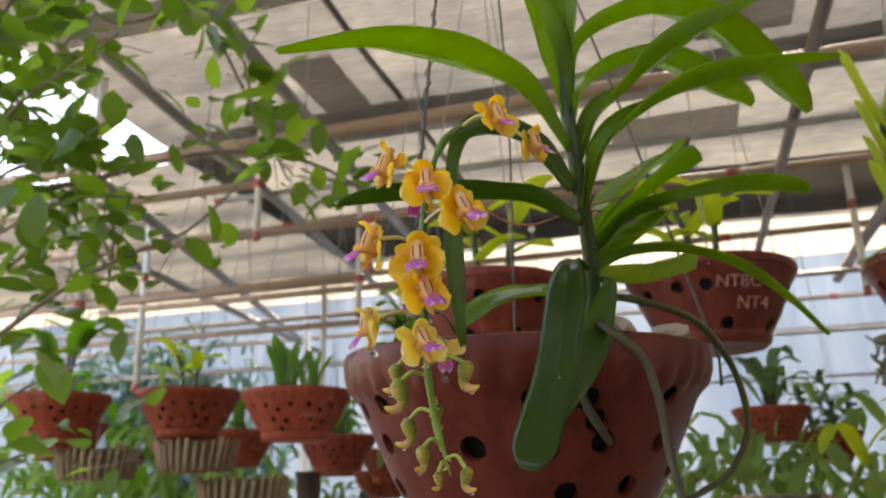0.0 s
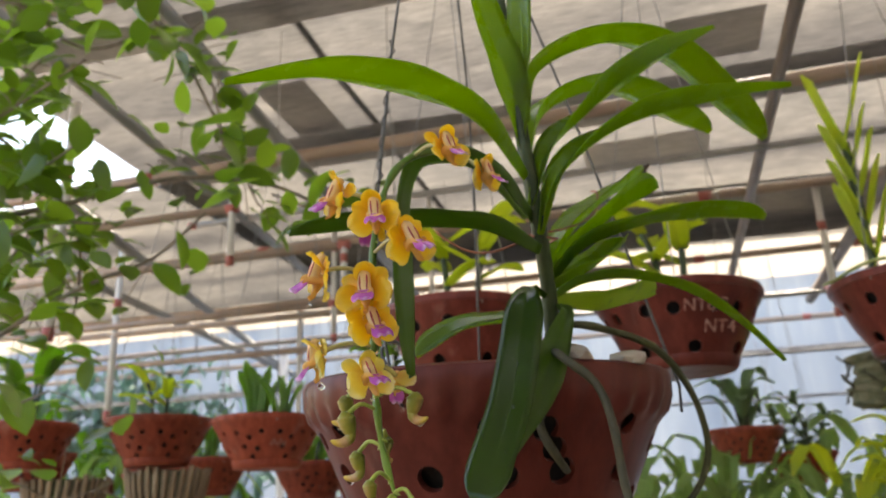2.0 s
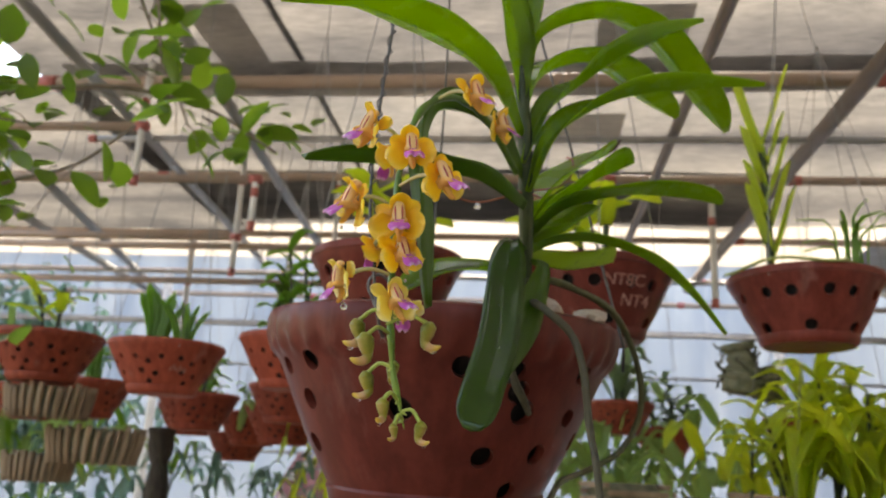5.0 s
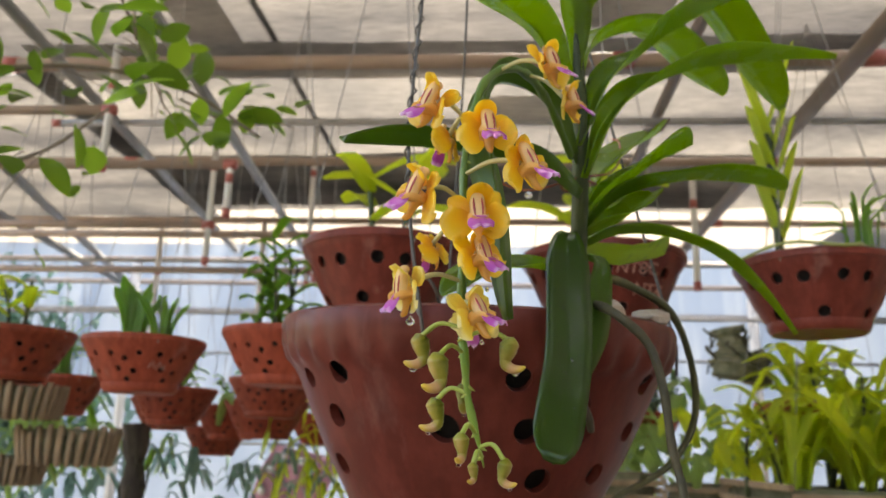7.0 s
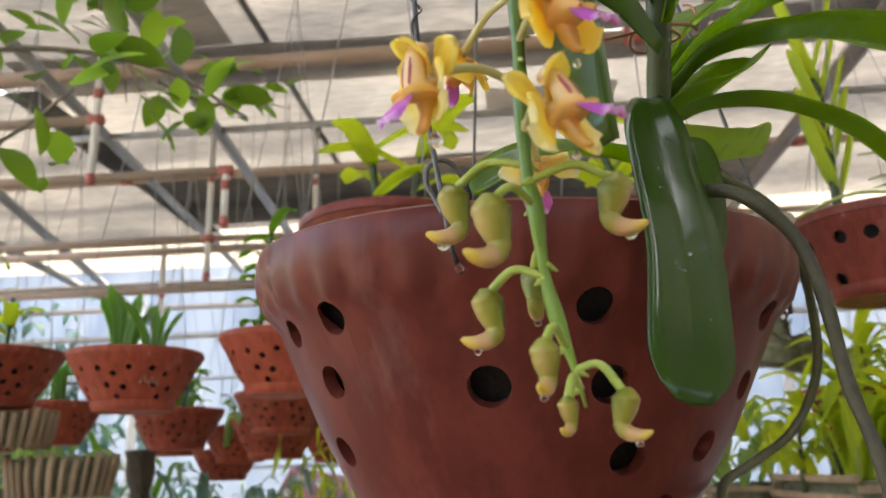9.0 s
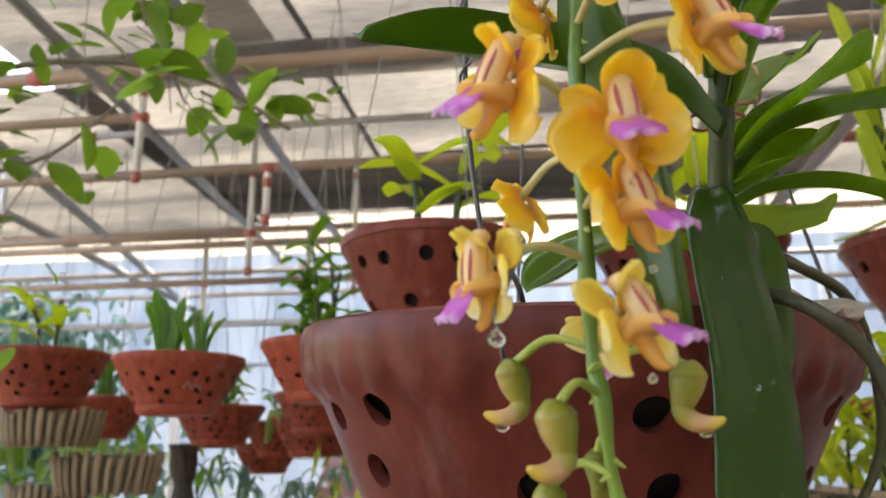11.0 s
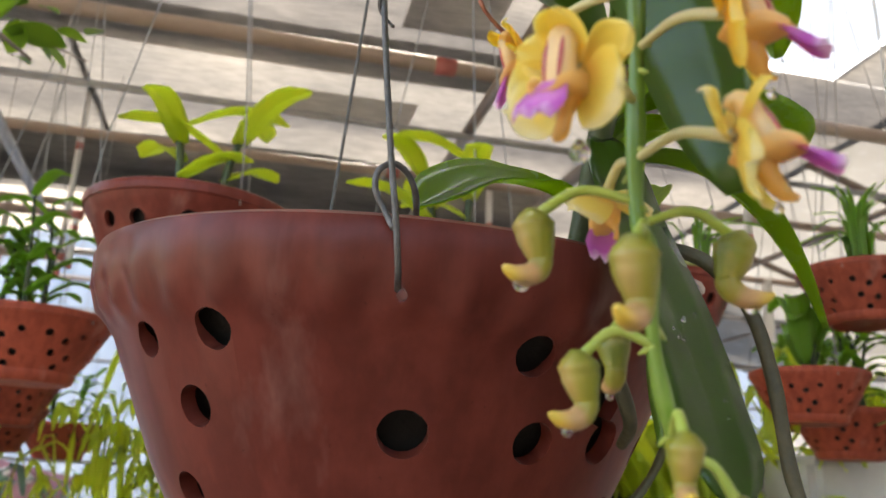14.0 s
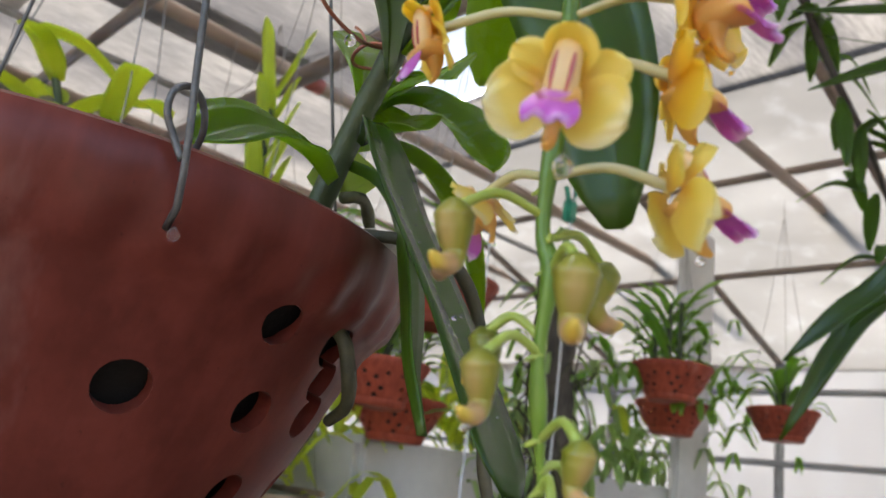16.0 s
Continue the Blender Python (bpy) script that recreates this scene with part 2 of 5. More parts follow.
BARK = rough_mat("bark_chunk", (0.06, 0.04, 0.025), (0.16, 0.11, 0.075), 0.85, 60, bumpy=0.6)
HUSK = rough_mat("dry_husk", (0.36, 0.28, 0.21), (0.50, 0.42, 0.33), 0.8, 90, bumpy=0.5)
WIRE = rough_mat("steel_wire", (0.06, 0.056, 0.052), (0.12, 0.112, 0.105), 0.42, 200, metal=0.4)
WIRE_FAR = rough_mat("dull_wire", (0.20, 0.19, 0.18), (0.30, 0.28, 0.26), 0.55, 80, metal=0.3)
COPPER = rough_mat("copper_wire", (0.30, 0.10, 0.055), (0.42, 0.17, 0.10), 0.4, 200, metal=0.5)
PIPE_TAN = rough_mat("tan_painted_pipe", (0.30, 0.215, 0.165), (0.40, 0.30, 0.235), 0.5, 14, (0.25, 1, 1), 0.15)
PIPE_GREY = rough_mat("galvanised_pipe", (0.23, 0.23, 0.23), (0.34, 0.335, 0.33), 0.45, 18, (1, 0.25, 1), 0.12, 0.4)
PIPE_DARK = rough_mat("brown_pipe", (0.15, 0.115, 0.09), (0.22, 0.17, 0.135), 0.55, 18, (1, 0.25, 1), 0.15)
POST_WHITE = rough_mat("pale_painted_post", (0.55, 0.53, 0.50), (0.68, 0.66, 0.63), 0.5, 16, (1, 1, 0.25), 0.12)
RED_PAINT = rough_mat("red_oxide_paint", (0.30, 0.075, 0.06), (0.40, 0.12, 0.10), 0.55, 60)
WOOD = rough_mat("weathered_slat_wood", (0.20, 0.135, 0.08), (0.36, 0.265, 0.17), 0.8, 30, (1, 1, 0.2), 0.5)
TRUNK = rough_mat("fern_trunk", (0.03, 0.024, 0.018), (0.085, 0.07, 0.055), 0.9, 50, (1, 1, 0.4), 0.9, dist=0.006)
CEMENT = rough_mat("cement", (0.46, 0.45, 0.43), (0.60, 0.59, 0.56), 0.85, 8, bumpy=0.4)
SOIL = rough_mat("earth_floor", (0.10, 0.08, 0.06), (0.19, 0.16, 0.125), 0.95, 4, bumpy=0.6, dist=0.02)
CORD = rough_mat("white_cord", (0.42, 0.42, 0.41), (0.55, 0.55, 0.53), 0.7, 200)
CLIP_GREEN = rough_mat("green_plastic", (0.015, 0.16, 0.09), (0.02, 0.22, 0.13), 0.4, 60)
CHALK = rough_mat("chalk_writing", (0.25, 0.07, 0.042), (0.40, 0.24, 0.19), 0.9, 150)
PINK_CLOTH = rough_mat("dusty_pink_cloth", (0.42, 0.20, 0.24), (0.50, 0.27, 0.31), 0.8, 30)
CLOTH_DOT = rough_mat("pale_dot_cloth", (0.66, 0.62, 0.60), (0.74, 0.70, 0.68), 0.8, 30)
MOSS = rough_mat("moss_fern_clump", (0.10, 0.11, 0.06), (0.22, 0.20, 0.13), 0.95, 40, bumpy=0.8, dist=0.006)


def net_mat(name, gain):
    m = Mat(name, (0.3, 0.29, 0.27), 0.8)
    weave = m.noise(14, 6, (1.0, 10, 1), True, 0.7)
    bands = m.noise(1.1, 3, (0.12, 2.6, 0.6), True)
    blot = m.noise(2.2, 3, (1, 1, 1), True)
    c = m.ramp(weave, [(0.36, (0.225, 0.224, 0.222)), (0.64, (0.375, 0.370, 0.362))])
    c = m.mix(1.0, c, m.ramp(bands, [(0.36, (0.60, 0.60, 0.615)), (0.58, (0.92, 0.91, 0.895))]), "MULTIPLY")
    c = m.mix(1.0, c, m.ramp(blot, [(0.3, (0.8, 0.8, 0.8)), (0.7, (1.05, 1.03, 1.0))]), "MULTIPLY")
    c = m.mix(1.0, c, (gain, gain, gain), "MULTIPLY")
    m.color(c)
    m.see_through(0.88, c)
    return m.m


def film_mat(name, a, b, veil=0.8, stretch=(2.2, 1, 0.25), scale=1.2):
    m = Mat(name, a, 0.45)
    n = m.noise(scale, 4, stretch, True)
    c = m.ramp(n, [(0.30, a), (0.70, b)])
    folds = m.noise(9, 4, (1, 1, 0.12), True)
    c = m.mix(m.ramp(folds, [(0.55, (0, 0, 0)), (0.8, (0.35, 0.35, 0.35))]), c, (0.50, 0.51, 0.52))
    m.color(c).bump(folds, 0.2, 0.01)
    m.see_through(veil, c)
    return m.m


NET = net_mat("woven_shade_net", 1.0)
# the same net darkened; the dimmer light of the west side is in its colour
NET_DIMMED = net_mat("dimmed_shade_net", 0.93)
NET_LOOSE = net_mat("loose_shade_net", 2.3)
NET_DOUBLE = net_mat("doubled_shade_net", 1.25)
FILM_DULL = film_mat("dull_plastic_film", (0.30, 0.30, 0.295), (0.40, 0.40, 0.39))
FILM_BLUE = film_mat("pale_blue_plastic_film", (0.215, 0.255, 0.320), (0.305, 0.340, 0.390))
FILM_CREAM = film_mat("cream_plastic_film", (0.40, 0.380, 0.350), (0.47, 0.452, 0.428))
FILM_WHITE = film_mat("white_plastic_film", (0.40, 0.395, 0.39), (0.52, 0.515, 0.505))
FILM_SKY = film_mat("clear_bluish_film", (0.25, 0.275, 0.31), (0.36, 0.385, 0.42))
FILM_LEAN = film_mat("weathered_white_film", (0.222, 0.217, 0.208), (0.305, 0.30, 0.29))


def water_mat():
    m = Mat("water", (1, 1, 1), 0.02)
    m.set("Transmission Weight", 1.0)
    m.set("IOR", 1.33)
    return m.m


WATER = water_mat()


# ---- building helpers ----
def part(name, bm, material, parent=None, label="", smooth=True):
    """Links a bmesh as one mesh object, under a thing or a part if one is given."""
    me = bpy.data.meshes.new(name)
    bm.to_mesh(me)
    bm.free()
    if smooth:
        me.shade_smooth()
    me.materials.append(material)
    ob = new(name, me)
    if parent is not None:
        ob.parent = parent
        ob.matrix_parent_inverse = Matrix.Identity(4)
    if label:
        ob["label"] = label
    return ob


def thing(name, at=(0, 0, 0), label="", category="", group="", kind="", turn=(0, 0, 0)):
    ob = new(name)
    ob.empty_display_size = 0.02
    ob.matrix_basis = pose(*at, *turn)
    return tagged(ob, label, category, group, kind)


def spline(points, n):
    """n points evenly spaced on a smooth curve through the points."""
    P = [Vector(p) for p in points]
    P = [2 * P[0] - P[1]] + P + [2 * P[-1] - P[-2]]
    dense = []
    for i in range(1, len(P) - 2):
        a, b, c, d = P[i - 1:i + 3]
        for k in range(16):
            t = k / 16
            dense.append(0.5 * (2 * b + (c - a) * t + (2 * a - 5 * b + 4 * c - d) * t * t + (3 * b - a - 3 * c + d) * t ** 3))
    dense.append(P[-2])
    s = [0.0]
    for p, q in zip(dense, dense[1:]):
        s.append(s[-1] + (q - p).length)
    out, j = [], 0
    for k in range(n):
        want = s[-1] * k / (n - 1)
        while j < len(s) - 2 and s[j + 1] < want:
            j += 1
        f = (want - s[j]) / max(1e-9, s[j + 1] - s[j])
        out.append(dense[j].lerp(dense[j + 1], min(1, max(0, f))))
    return out


def tube(bm, points, radius, n=24, sides=8, smooth=True, wobble=0.0):
    """A round tube along points; radius is a number or a function of 0..1."""
    pts = spline(points, n) if smooth else [Vector(p) for p in points]
    rad = radius if callable(radius) else (lambda q: radius)
    rings, up = [], Vector((0.13, 0.31, 0.94))
    for i, p in enumerate(pts):
        t = (pts[min(i + 1, len(pts) - 1)] - pts[max(i - 1, 0)]).normalized()
        u = (up - up.dot(t) * t)
        u = u.normalized() if u.length > 1e-4 else t.orthogonal().normalized()
        up = u
        v = t.cross(u)
        r = rad(i / (len(pts) - 1))
        if wobble:
            r *= 1 + wobble * noise.noise(p * 90)
        rings.append([bm.verts.new(p + r * (math.cos(2 * math.pi * k / sides) * u + math.sin(2 * math.pi * k / sides) * v)) for k in range(sides)])
    for a, b in zip(rings, rings[1:]):
        for k in range(sides):
            bm.faces.new((a[k], a[(k + 1) % sides], b[(k + 1) % sides], b[k]))
    bm.faces.new(list(reversed(rings[0])))
    bm.faces.new(rings[-1])
    return bm


def strap(bm, points, width, normals, fold=0.35, thick=0.0014, n=26, shape=None, cup=0.0, clasp=0.0):
    """A leaf blade along points, folded along its middle, with thickness. normals: two or more ways its upper side faces."""
    pts = spline(points, n)
    prof = shape or (lambda q: min(1.0, 0.55 + 2.2 * q) * (1 - max(0.0, (q - 0.80) / 0.20) ** 2.6 * 0.80))
    N = [Vector(v).normalized() for v in normals]
    cols = (-1.0, -0.62, -0.12, 0.0, 0.12, 0.62, 1.0)
    top, bot = [], []
    for i, p in enumerate(pts):
        q = i / (n - 1)
        t = (pts[min(i + 1, n - 1)] - pts[max(i - 1, 0)]).normalized()
        f = q * (len(N) - 1)
        k = min(int(f), len(N) - 2) if len(N) > 1 else 0
        h = N[k].lerp(N[min(k + 1, len(N) - 1)], f - k) if len(N) > 1 else N[0]
        side = t.cross(h)
        side = side.normalized() if side.length > 1e-4 else t.orthogonal().normalized()
        nn = side.cross(t)
        w = 0.5 * width * prof(q)
        ra, rb = [], []
        steep = fold + clasp * max(0.0, 1 - q / 0.42) ** 1.5
        flat = 1 / math.sqrt(1 + steep * steep) if clasp else 1.0
        for c in cols:
            lift = flat * steep * w * (abs(c) ** 1.1) + cup * w * c * c
            wav = 0.03 * w * math.sin(9 * q + 4 * c + 50 * p.x)
            a = p + side * (c * w * flat) + nn * (lift + wav)
            th = thick * (0.35 + 0.65 * (1 - abs(c))) * (1.0 if c else 1.25)
            ra.append(bm.verts.new(a))
            rb.append(bm.verts.new(a - nn * th))
        top.append(ra)
        bot.append(rb)
    m = len(cols)
    for i in range(n - 1):
        for c in range(m - 1):
            bm.faces.new((top[i][c], top[i][c + 1], top[i + 1][c + 1], top[i + 1][c]))
            bm.faces.new((bot[i][c + 1], bot[i][c], bot[i + 1][c], bot[i + 1][c + 1]))
        bm.faces.new((bot[i][0], top[i][0], top[i + 1][0], bot[i + 1][0]))
        bm.faces.new((top[i][m - 1], bot[i][m - 1], bot[i + 1][m - 1], top[i + 1][m - 1]))
    for c in range(m - 1):
        bm.faces.new((top[0][c + 1], top[0][c], bot[0][c], bot[0][c + 1]))
        bm.faces.new((top[-1][c], top[-1][c + 1], bot[-1][c + 1], bot[-1][c]))
    return bm


def ovate(bm, base, way, face, length, width, bend=0.15, n=6):
    """A small pointed leaf, one folded sheet of a few faces."""
    way, face = Vector(way).normalized(), Vector(face)
    side = way.cross(face).normalized()
    face = side.cross(way)
    rows = []
    for i in range(n + 1):
        q = i / n
        w = 0.5 * width * math.sin(math.pi * min(1, q * 0.93 + 0.05)) ** 0.85 if 0 < i < n else 0.004 * width
        p = Vector(base) + way * (length * q) - face * (bend * length * q * q)
        rows.append([bm.verts.new(p - side * w + face * 0.22 * w), bm.verts.new(p), bm.verts.new(p + side * w + face * 0.22 * w)])
    for a, b in zip(rows, rows[1:]):
        for k in (0, 1):
            bm.faces.new((a[k], a[k + 1], b[k + 1], b[k]))
    return bm


def lathe(bm, profile, sides=64, flute=None):
    """A body of revolution about z from (r, z) pairs."""
    rings = []
    for r, z in profile:
        ring = []
        for k in range(sides):
            a = 2 * math.pi * k / sides
            rr = r + (flute(a, r, z) if flute else 0)
            ring.append(bm.verts.new((rr * math.cos(a), rr * math.sin(a), z)))
        rings.append(ring)
    for a, b in zip(rings, rings[1:]):
        for k in range(sides):
            bm.faces.new((a[k], a[(k + 1) % sides], b[(k + 1) % sides], b[k]))
    bm.faces.new(list(reversed(rings[0])))
    bm.faces.new(rings[-1])
    return bm


def box(bm, x0, x1, y0, y1, z0, z1, bevel=0.0):
    r = bmesh.ops.create_cube(bm, size=1.0)
    bmesh.ops.scale(bm, vec=(x1 - x0, y1 - y0, z1 - z0), verts=r["verts"])
    bmesh.ops.translate(bm, vec=((x0 + x1) / 2, (y0 + y1) / 2, (z0 + z1) / 2), verts=r["verts"])
    if bevel:
        bmesh.ops.bevel(bm, geom=list({e for v in r["verts"] for e in v.link_edges}), offset=bevel, segments=2, affect="EDGES")
    return bm


def bore(ob, cutter_bm):
    """Cuts the cutter's volumes out of a mesh object for good."""
    me = bpy.data.meshes.new("cutter")
    cutter_bm.to_mesh(me)
    cutter_bm.free()
    cutter = new("cutter", me)
    mod = ob.modifiers.new("holes", "BOOLEAN")
    mod.operation, mod.object, mod.solver, mod.use_self = "DIFFERENCE", cutter, "EXACT", True
    bpy.context.view_layer.update()
    done = bpy.data.meshes.new_from_object(ob.evaluated_get(bpy.context.evaluated_depsgraph_get()))
    ob.modifiers.clear()
    old = ob.data
    ob.data = done
    bpy.data.meshes.remove(old)
    bpy.data.objects.remove(cutter)
    bpy.data.meshes.remove(me)
    return ob


def drop(bm, at, size):
    """A hanging water drop."""
    r = bmesh.ops.create_uvsphere(bm, u_segments=14, v_segments=10, radius=size)
    for v in r["verts"]:
        if v.co.z > 0:
            v.co.z *= 1.25
            v.co.x *= 1 - 0.45 * v.co.z / size
            v.co.y *= 1 - 0.45 * v.co.z / size
        v.co += Vector(at)
    return bm

# ---- the shade house ----
GROUND = 0.45


def sheet(name, corners, nx, ny, material, sag=0.0, thick=0.004, kind="structure", label="", category=""):
    """A thin sheet between four corners, slightly slack."""
    bm = bmesh.new()
    a, b, c, d = [Vector(p) for p in corners]
    grids = []
    nrm = (b - a).cross(d - a).normalized()
    for lay in (0, 1):
        g = []
        for j in range(ny + 1):
            row = []
            for i in range(nx + 1):
                u, v = i / nx, j / ny
                p = a.lerp(b, u).lerp(d.lerp(c, u), v)
                p = p + nrm * (sag * noise.noise(p * 0.9) + 0.3 * sag * noise.noise(p * 3.1)) - nrm * thick * lay
                row.append(bm.verts.new(p))
            g.append(row)
        grids.append(g)
    for lay, g in enumerate(grids):
        for j in range(ny):
            for i in range(nx):
                q = (g[j][i], g[j][i + 1], g[j + 1][i + 1], g[j + 1][i])
                bm.faces.new(q if lay == 0 else tuple(reversed(q)))
    return tagged(part(name, bm, material), label, category, kind=kind)


bm = bmesh.new()
ground_me = bmesh.ops.create_grid(bm, x_segments=60, y_segments=60, size=60)
for v in ground_me["verts"]:
    v.co.z = GROUND + 0.02 * noise.noise(v.co * 0.8)
tagged(part("ground", bm, SOIL), "bare trodden earth floor of the shade house", "ground", kind="structure")

# roof net in pieces around an added, unseen gap, and its darker patches
NET_Z = 2.86
# gap over the plant and open rear are added to light the leaves
for name, x0, y0, y1, n in (("ceiling", -0.80, 0.66, 4.05, 26), ("ceiling_rear", -1.72, -1.1, 0.32, 8), ("ceiling_gap_trim", 0.20, 0.322, 0.658, 4)):
    sheet(name, [(x0, y0, NET_Z), (1.02, y0, NET_Z), (1.02, y1, NET_Z), (x0, y1, NET_Z)], 30, n, NET, 0.05,
          label="grey woven shade net stretched over pipes", category="ceiling")
sheet("ceiling_west", [(-1.72, 0.66, NET_Z - 0.006), (-0.78, 0.66, NET_Z - 0.006), (-0.78, 4.05, NET_Z - 0.006), (-1.72, 4.05, NET_Z - 0.006)], 12, 26, NET_DIMMED, 0.05,
      label="grey shade net over the open side, darkened to dim that side", category="ceiling")
sheet("net_panel", [(-5.0, 2.4, NET_Z - 0.02), (-1.6, 2.4, NET_Z - 0.02), (-1.6, 4.2, NET_Z - 0.02), (-5.0, 4.2, NET_Z - 0.02)], 20, 12, NET_DIMMED, 0.05,
      label="grey woven shade net over the far side", category="ceiling")
for x0, x1, y0, y1 in ((1.015, 1.90, -4.0, 1.40), (1.015, 1.90, 2.10, 4.05), (1.50, 1.90, 1.402, 2.098)):
    sheet("net_panel", [(x0, y0, NET_Z + 0.01), (x1, y0, NET_Z + 0.01), (x1, y1, NET_Z + 0.01), (x0, y1, NET_Z + 0.01)], 8, 20, NET, 0.03,
          label="grey woven shade net beside the sky gap", category="ceiling")
# film added across the open gap to hold down the sky's brightness
sheet("sky_dimming_film", [(1.012, 1.38, NET_Z + 0.05), (1.52, 1.38, NET_Z + 0.05), (1.52, 2.12, NET_Z + 0.05), (1.012, 2.12, NET_Z + 0.05)], 10, 12, FILM_SKY, 0.02,
      label="pale bluish film added to dim the sky in a gap in the net", category="ceiling")
sheet("lean_to_roof", [(1.86, -4, NET_Z + 0.05), (3.64, -4, 2.36), (3.64, 5.3, 2.36), (1.86, 5.3, NET_Z + 0.05)], 16, 40, FILM_LEAN, 0.03,
      label="white translucent plastic film sloping down to the east wall", category="ceiling")
for y0, y1, dz, lay in ((3.18, 3.90, 0.035, NET_DOUBLE), (2.22, 2.46, 0.03, NET_LOOSE), (1.5, 1.62, 0.03, NET_LOOSE)):
    sheet("net_overlap", [(-1.6, y0, NET_Z - dz), (1.0, y0, NET_Z - dz), (1.0, y1, NET_Z - dz), (-1.6, y1, NET_Z - dz)], 24, 6, lay, 0.02,
          label="second layer of grey shade net where strips overlap", category="ceiling")
for x0, x1, y0, y1 in ((0.14, 0.39, 1.88, 2.10), (-1.02, -0.86, 1.84, 2.16), (-0.15, 0.28, 2.55, 2.75)):
    sheet("net_patch", [(x0, y0, NET_Z - 0.06), (x1, y0, NET_Z - 0.06), (x1, y1, NET_Z - 0.06), (x0, y1, NET_Z - 0.06)], 6, 4, NET_LOOSE, 0.01,
          label="darker square patch of shade net sewn on", category="net patch")
# far, side and rear walls of plastic film
sheet("wall_north", [(-6.5, 5.4, GROUND), (3.6, 5.4, GROUND), (3.6, 5.4, 3.02), (-6.5, 5.4, 3.02)], 40, 14, FILM_BLUE, 0.05,
      label="pale blue translucent plastic film wall", category="wall")
sheet("wall_north_upper", [(-6.5, 5.34, 2.98), (3.6, 5.34, 2.98), (3.6, 5.0, 3.9), (-6.5, 5.0, 3.9)], 40, 8, FILM_CREAM, 0.05,
      label="cream plastic film above the blue wall", category="wall")
sheet("wall_east", [(3.6, 5.4, GROUND), (3.6, -4, GROUND), (3.6, -4, 2.40), (3.6, 5.4, 2.40)], 40, 14, FILM_WHITE, 0.06,
      label="white translucent plastic film wall", category="wall")
# never in view; added to close the rear and bounce fill onto the pot
sheet("wall_south_unseen", [(3.6, -4, GROUND), (-6.5, -4, GROUND), (-6.5, -4, 2.8), (3.6, -4, 2.8)], 40, 12, FILM_DULL, 0.06,
      label="unseen plastic film wall added behind, toned for front fill light", category="wall")


def pipe(name, a, b, r, material, label, category="pipe", group="", caps=()):
    a, b = Vector(a), Vector(b)
    bm = bmesh.new()
    tube(bm, [a, a.lerp(b, 0.5), b], r, 3, 12, smooth=False)
    ob = tagged(part(name, bm, material), label, category, group)
    for q in caps:
        c = bmesh.new()
        p = a.lerp(b, q)
        d = (b - a).normalized() * (r * 1.3)
        tube(c, [p - d, p, p + d], r * 1.14, 3, 12, smooth=False)
        part("joint", c, RED_PAINT, ob, "red oxide painted joint")
    return ob


# purlins across the view
for y, z, r in ((2.03, 2.655, 0.021), (2.82, 2.655, 0.017), (3.62, 2.655, 0.016), (4.45, 2.655, 0.017), (5.1, 2.655, 0.017)):
    pipe("purlin", (-6.0, y, z), (3.4, y, z), r, PIPE_TAN, "tan painted steel roof pipe under the shade net", "pipe", "roof pipes", (0.48, 0.665, 0.735))
pipe("purlin", (-6.0, 1.25, 2.72), (3.4, 1.25, 2.72), 0.02, PIPE_TAN, "tan painted steel roof pipe under the shade net", "pipe", "roof pipes", (0.48, 0.665, 0.735))
for y, z, x0, x1 in ((2.32, 2.60, -1.5, 3.6), (3.9, 2.52, -6.4, 3.6), (4.3, 2.32, -6.4, 3.6), (4.9, 2.44, -6.4, 3.6), (5.2, 2.2, -6.4, 3.6)):
    pipe("tie_rail", (x0, y, z), (x1, y, z), 0.011, PIPE_GREY, "thin galvanised rail tied across the roof", "rail", "tie rails", (0.0,))
for y, z, x0, x1 in ((1.93, 2.47, -2.6, -1.12), (2.05, 2.36, -2.6, -0.82), (2.45, 2.30, -2.9, -1.02), (2.6, 2.31, -2.2, -0.70), (2.9, 2.25, -2.9, -0.80)):
    pipe("truss_chord", (x0, y, z), (x1, y, z), 0.013, PIPE_TAN, "short tan truss pipe ending in a red joint", "pipe", "truss chords", (1.0,))
# struts
for x, y, z0, z1, r in ((-1.12, 1.93, 2.31, 2.66, 0.010), (-0.82, 2.05, 2.22, 2.37, 0.010), (-1.02, 2.45, 2.18, 2.66, 0.010), (-0.70, 2.6, 2.16, 2.32, 0.009), (-0.80, 2.9, 2.2, 2.86, 0.010),
                        (1.12, 2.03, 2.28, 2.86, 0.011), (0.62, 2.85, 2.2, 2.66, 0.012), (-1.55, 1.75, 2.1, 2.80, 0.014), (-2.0, 2.6, 2.0, 2.66, 0.013), (-1.7, 3.62, 1.9, 2.66, 0.013), (-1.2, 3.62, 1.9, 2.66, 0.013)):
    pipe("strut", (x, y, z0), (x, y, z1), r, POST_WHITE, "pale painted upright strut with a red joint", "strut", "struts", (0.0, 0.66))
for x, y in ((-0.55, 4.45), (-2.2, 4.45), (1.3, 4.45), (2.3, 3.62)):
    pipe("post", (x, y, GROUND), (x, y, 2.66), 0.026, POST_WHITE, "pale painted steel post standing on the earth", "post", "posts")
